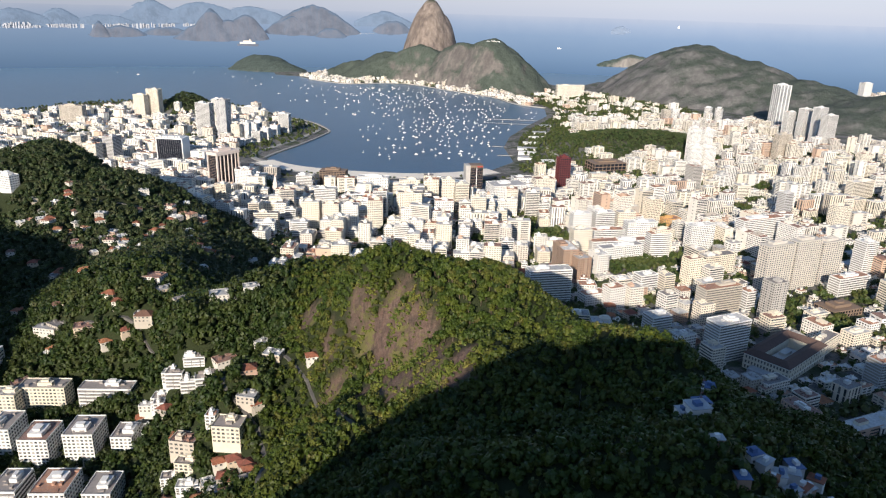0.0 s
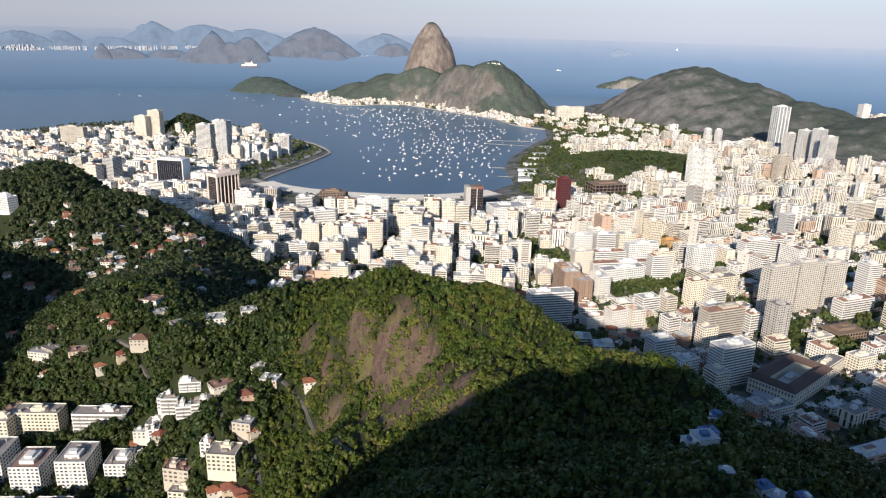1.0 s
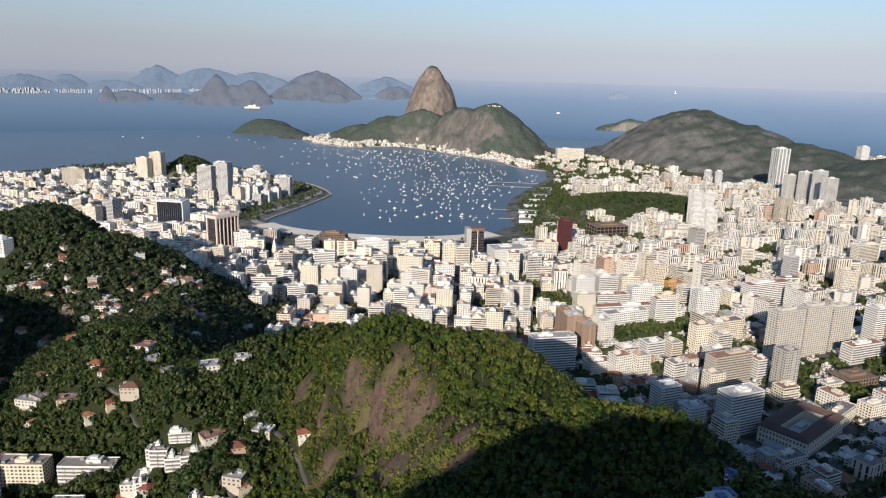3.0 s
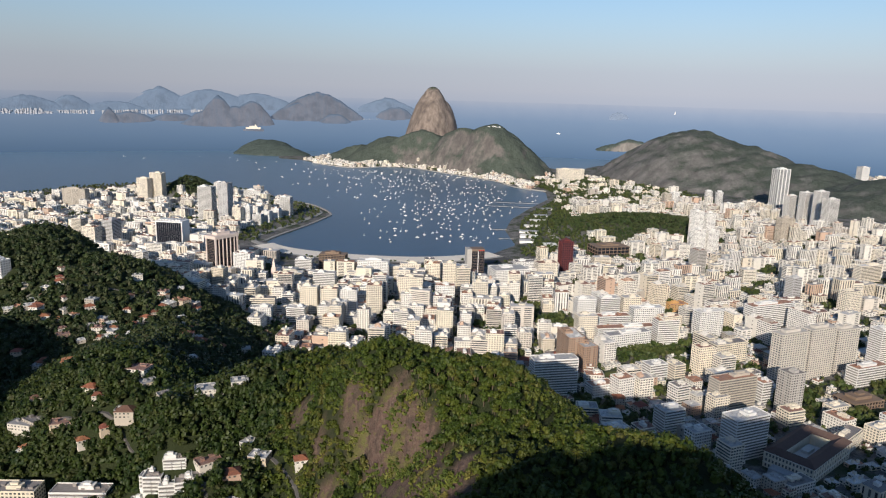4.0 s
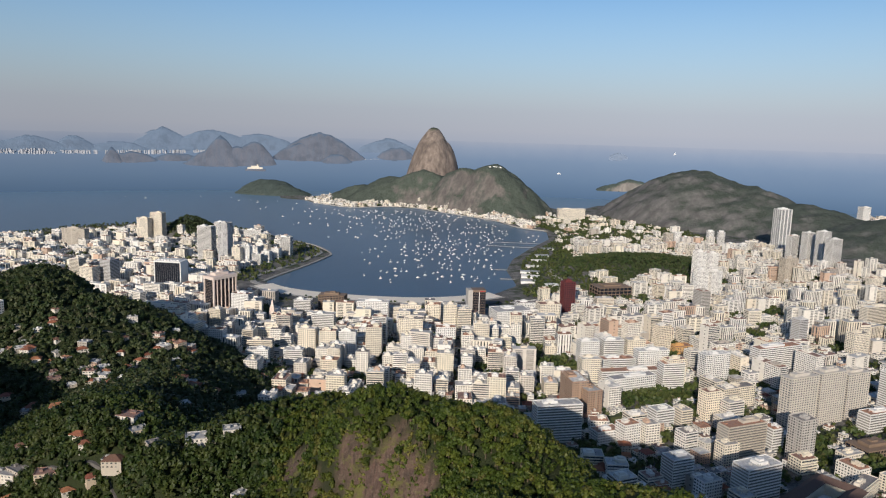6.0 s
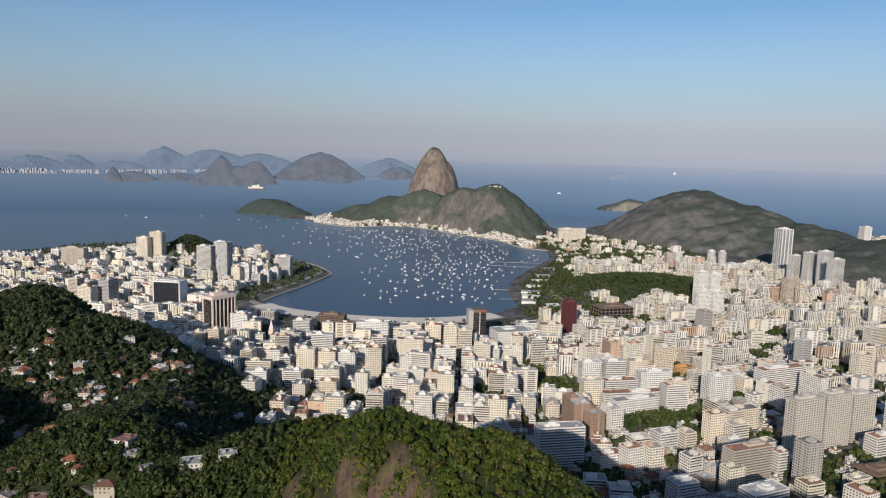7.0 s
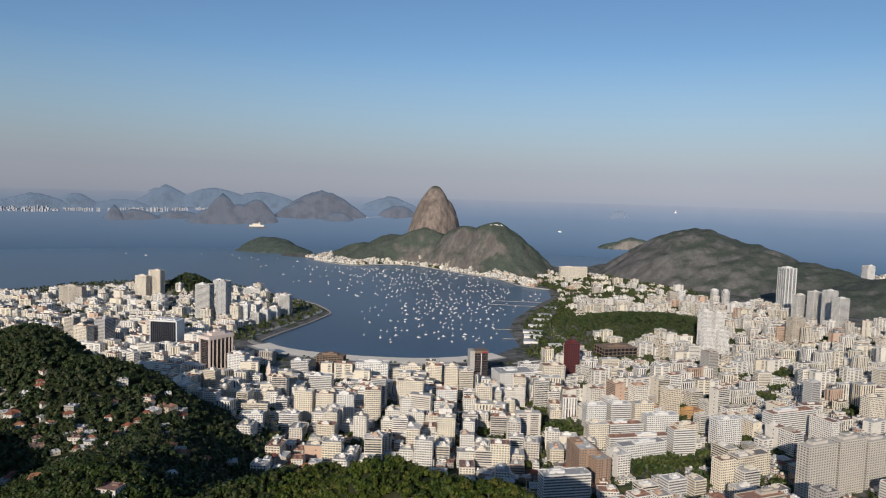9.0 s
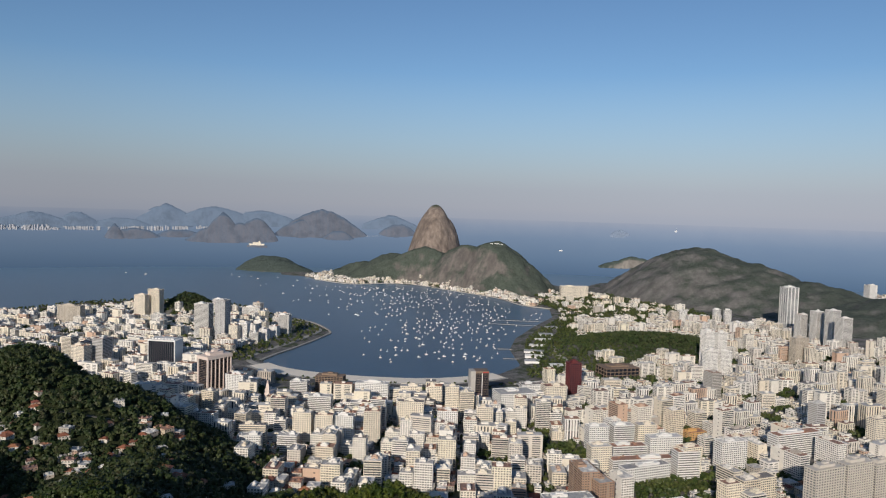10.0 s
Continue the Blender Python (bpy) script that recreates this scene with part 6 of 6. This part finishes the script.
strip("sea_wall", "pale stone edge of the park shore", M_PAVING, -3, 3, 2.6, [(-388, 1668), (-372, 1740), (-330, 1880), (-300, 2010), (-298, 2085), (-374, 2226), (-499, 2343)])
strip("marina_road", "elevated road bending round the marina", M_CONCRETE, -9, 9, 9.0, [(190, 1490), (260, 1530), (330, 1600), (345, 1700), (320, 1820), (345, 1950), (400, 2080)])
strip("shore_wall", "low stone sea wall below the little town", M_PAVING, -4, 4, 3.4, [(430, 2712), (323, 2811), (247, 3006), (56, 3228), (-107, 3424), (-246, 3463), (-427, 3384), (-620, 3544)])


def pier(x, y, a, length):
    r = new("pier")
    tagged(r, "long narrow pale pier with moored boats", "pier", "piers")
    r.matrix_basis = pose(x, y, 0, 0, 0, a)
    s = Shape()
    s.box(0, -2, 0.8, length, 2, 1.6, True)
    part("deck", s, M_PAVING, r)
    for k in range(int(length // 18) + 1):
        s = Shape()
        s.box(k * 18, -1.6, -4, k * 18 + 0.8, 1.6, 0.8)
        part("post", s, M_CONCRETE, r)


pier(330, 2300, 172, 150)
pier(360, 2390, 176, 170)
pier(222, 1900, 178, 45)
pier(224, 1780, 180, 40)

# marina sheds
for k, (x, y, w, d) in enumerate([(262, 1790, 44, 26), (268, 1850, 50, 22), (285, 1930, 40, 24), (250, 1730, 36, 22), (312, 2020, 46, 24), (330, 2110, 40, 26), (300, 1690, 30, 30), (365, 2240, 36, 24)]):
    r = landmark("boat_shed", "low pale marina shed with a sheet roof", x, y, -12 + 3 * k, 4)
    tagged(r, group="marina sheds")
    s = Shape()
    s.box(-w / 2, -d / 2, -4, w / 2, d / 2, 5.5)
    part("wall", s, M_WHITE, r)
    s = Shape()
    s.quad((-w / 2 - 1, -d / 2 - 1, 5.4), (w / 2 + 1, -d / 2 - 1, 5.4), (w / 2 + 1, 0, 8), (-w / 2 - 1, 0, 8))
    s.quad((w / 2 + 1, d / 2 + 1, 5.4), (-w / 2 - 1, d / 2 + 1, 5.4), (-w / 2 - 1, 0, 8), (w / 2 + 1, 0, 8))
    part("roof", s, M_SHEET if k % 2 else M_WHITE, r)


# ---- boats ----
def boat_kind(length, sail):
    r = new("sailing_boat" if sail else "motor_boat")
    tagged(r, "small white sailing boat at anchor with bare mast" if sail else "small white motor boat at anchor", "boat", "boats in the bay")
    w = length * 0.32
    s = Shape()
    ring = [(-length / 2, -w / 2 * 0.8), (length * 0.1, -w / 2), (length / 2, 0), (length * 0.1, w / 2), (-length / 2, w / 2 * 0.8)]
    s.prism(ring, -0.4, 1.3)
    part("hull", s, M_WHITE, r)
    s = Shape()
    s.box(-length * 0.25, -w * 0.28, 1.3, length * 0.15, w * 0.28, 2.3 if sail else 3.0)
    part("cabin", s, M_WHITE, r)
    if sail:
        s = Shape()
        s.box(-0.14, -0.14, 1.3, 0.14, 0.14, length * 1.25)
        pole = part("mast", s, M_WHITE, r)
        s = Shape()
        s.box(-length * 0.4, -0.2, 2.6, -0.1, 0.2, 3.0, True)
        part("boom", s, M_WHITE, pole)
    return r


boat_kinds = [boat_kind(6.0, True), boat_kind(8.0, True), boat_kind(5.5, False), boat_kind(5.0, True), boat_kind(9, False)]
g4 = random.Random(17)
spots = []
while len(spots) < 430:
    y = 1700 + 1600 * g4.random() ** 0.85
    if y < 2400:
        x = g4.gauss(10 + 0.1 * (y - 1800), 135)
        ok = -250 + 0.02 * y < x < 190 + 0.16 * (y - 1800)
    else:
        x = g4.gauss(130 - 0.46 * (y - 2400), 210)
        ok = True
    if ok and shore_distance(np.array([x]), np.array([y]))[0] < -22 and all(math.hypot(x - a, y - b) > 13 for a, b in spots):
        spots.append((x, y))
spots += [(-1010, 3560), (-900, 3500), (-960, 3600), (-820, 3580), (-700, 3480), (-1090, 3700), (-560, 3150), (-480, 2900), (-420, 2750), (-640, 2950), (-1250, 3700), (-1600, 3600)]
for k, (x, y) in enumerate(spots):
    i = k if k < 5 else rnd.choice((0, 0, 1, 2, 3, 3, 2, 4))
    m = pose(x, y, 0, 0, 0, 28 + g4.gauss(0, 22))
    if k < 5:
        boat_kinds[i].matrix_basis = m
    else:
        copy_thing(boat_kinds[i], m)



def ship(name, label, x, y, z, length, tall, sail=False):
    """A vessel far out: hull, deckhouse and funnel, or a hoisted sail."""
    r = new(name)
    tagged(r, label, "ship", "ships far out")
    r.matrix_basis = pose(x, y, z, 0, 0, 4)
    w = length * 0.2
    s = Shape()
    s.prism([(-length / 2, -w / 2), (length * 0.32, -w / 2), (length / 2, 0), (length * 0.32, w / 2), (-length / 2, w / 2)], -3, 0.3 * tall)
    part("hull", s, M_WHITE, r)
    s = Shape()
    if sail:
        s.v += [(-0.38 * length, -0.2, 0.35 * tall), (0.42 * length, -0.2, 0.35 * tall), (0.05 * length, 0, 1.3 * tall), (-0.38 * length, 0.2, 0.35 * tall), (0.42 * length, 0.2, 0.35 * tall)]
        s.f += [(0, 1, 2), (4, 3, 2), (0, 3, 4, 1)]
        part("sail", s, M_WHITE, r)
    else:
        s.box(-0.4 * length, -w * 0.35, 0.3 * tall, 0.2 * length, w * 0.35, 0.75 * tall)
        s.box(-0.2 * length, -w * 0.3, 0.75 * tall, 0.1 * length, w * 0.3, tall)
        part("deckhouse", s, M_WHITE, r)
        s = Shape()
        s.box(-0.1 * length, -w * 0.12, tall, -0.03 * length, w * 0.12, 1.3 * tall)
        part("funnel", s, M_SHEET, r)


ship("ferry", "white passenger ferry crossing the open sea", 759, 4660, 122, 26, 6)
ship("tall_yacht", "white yacht under sail far out at sea", 1508, 4680, 266, 14, 13, True)
ship("coaster", "white coaster on the bay", -1480, 4120, 2, 42, 7)
ship("sailing_yacht", "white yacht under sail in the bay mouth", -1760, 4250, 66, 12, 13, True)
ship("motor_yacht", "white motor yacht running across the bay", -1480, 3560, 0, 14, 3)
mountain("low_islet", "low bare rock islet in the bay", M_GREENHILL, -1710, 4080, -1440, 4200, 7, [(-1580, 4140, 105, 34, 13, 1.4), (-1520, 4136, 50, 26, 9, 1.5)], base=-6, rough=0.3, seed=401)

# ---- trees of the city, parks and knolls ----
g5 = np.random.default_rng(23)
city = [(x, y, r) for x, y, r in street_trees]
for u, v, r in PARKS:
    for _ in range(int(r * r / 17)):
        a, q = g5.uniform(0, 6.28), r * math.sqrt(g5.random())
        city.append((u + q * math.cos(a), v + q * math.sin(a), g5.uniform(3.6, 6.6)))
knoll = [(*p, g5.uniform(4, 6.5)) for p in scatter(330, 1680, 880, 2170, 9, 31) if hilly(*p) and shore_distance(p[:1], p[1:])[0] > 40]
for p in scatter(-900, 2240, -690, 2420, 9, 32):
    if math.hypot(p[0] + 800, p[1] - 2330) < 78:
        knoll.append((*p, g5.uniform(4, 6.5)))
for p in scatter(-700, 1650, -330, 2520, 14, 33):
    if shore_distance(p[:1], p[1:])[0] > 22 and free(p[0], p[1], 2) and not western(*p) and g5.random() < 0.8:
        city.append((*p, g5.uniform(3.5, 6)))
for p in scatter(-330, 1390, 260, 1530, 9, 34):
    d = shore_distance(p[:1], p[1:])[0]
    if (44 < d < 52 or 84 < d < 98) and g5.random() < 0.55:
        city.append((*p, g5.uniform(2.5, 4)))
for p in scatter(230, 1560, 480, 2500, 11, 35):
    if shore_distance(p[:1], p[1:])[0] > 34 and g5.random() < 0.72:
        city.append((*p, g5.uniform(4, 6)))
for p in scatter(420, 2080, 1000, 3200, 13, 36):
    if shore_distance(p[:1], p[1:])[0] > 30 and g5.random() < 0.6:
        city.append((*p, g5.uniform(4, 6.5)))
for p in scatter(-1500, 2100, -600, 2620, 16, 37):
    if 15 < shore_distance(p[:1], p[1:])[0] < 130 and g5.random() < 0.75:
        city.append((*p, g5.uniform(4, 6)))
for p in scatter(-650, 2800, 450, 3700, 16, 38):
    if 6 < shore_distance(p[:1], p[1:])[0] < 150 and g5.random() < 0.4:
        city.append((*p, g5.uniform(4, 6)))
for p in scatter(-340, 360, -60, 520, 7, 39):
    if land_at(*p) < 44 and free(p[0], p[1], 3) and g5.random() < 0.35:
        city.append((*p, g5.uniform(2.5, 4.2)))
city = np.array(city)
city = city[shore_distance(city[:, 0], city[:, 1]) > 6]
forest("city_trees", "green trees of streets, squares and parks", city[:, :2], city[:, 2], city[:, 2] * 0.95, 10, 0.44, 24, M_LEAF_CITY, 0.2)
knoll = np.array(knoll)
forest("knoll_forest", "trees covering the knolls inside the city, haze painted into their green", knoll[:, :2], knoll[:, 2], knoll[:, 2] * 0.95, 26, 0.3, 25, M_LEAF_KNOLL, 0.2)
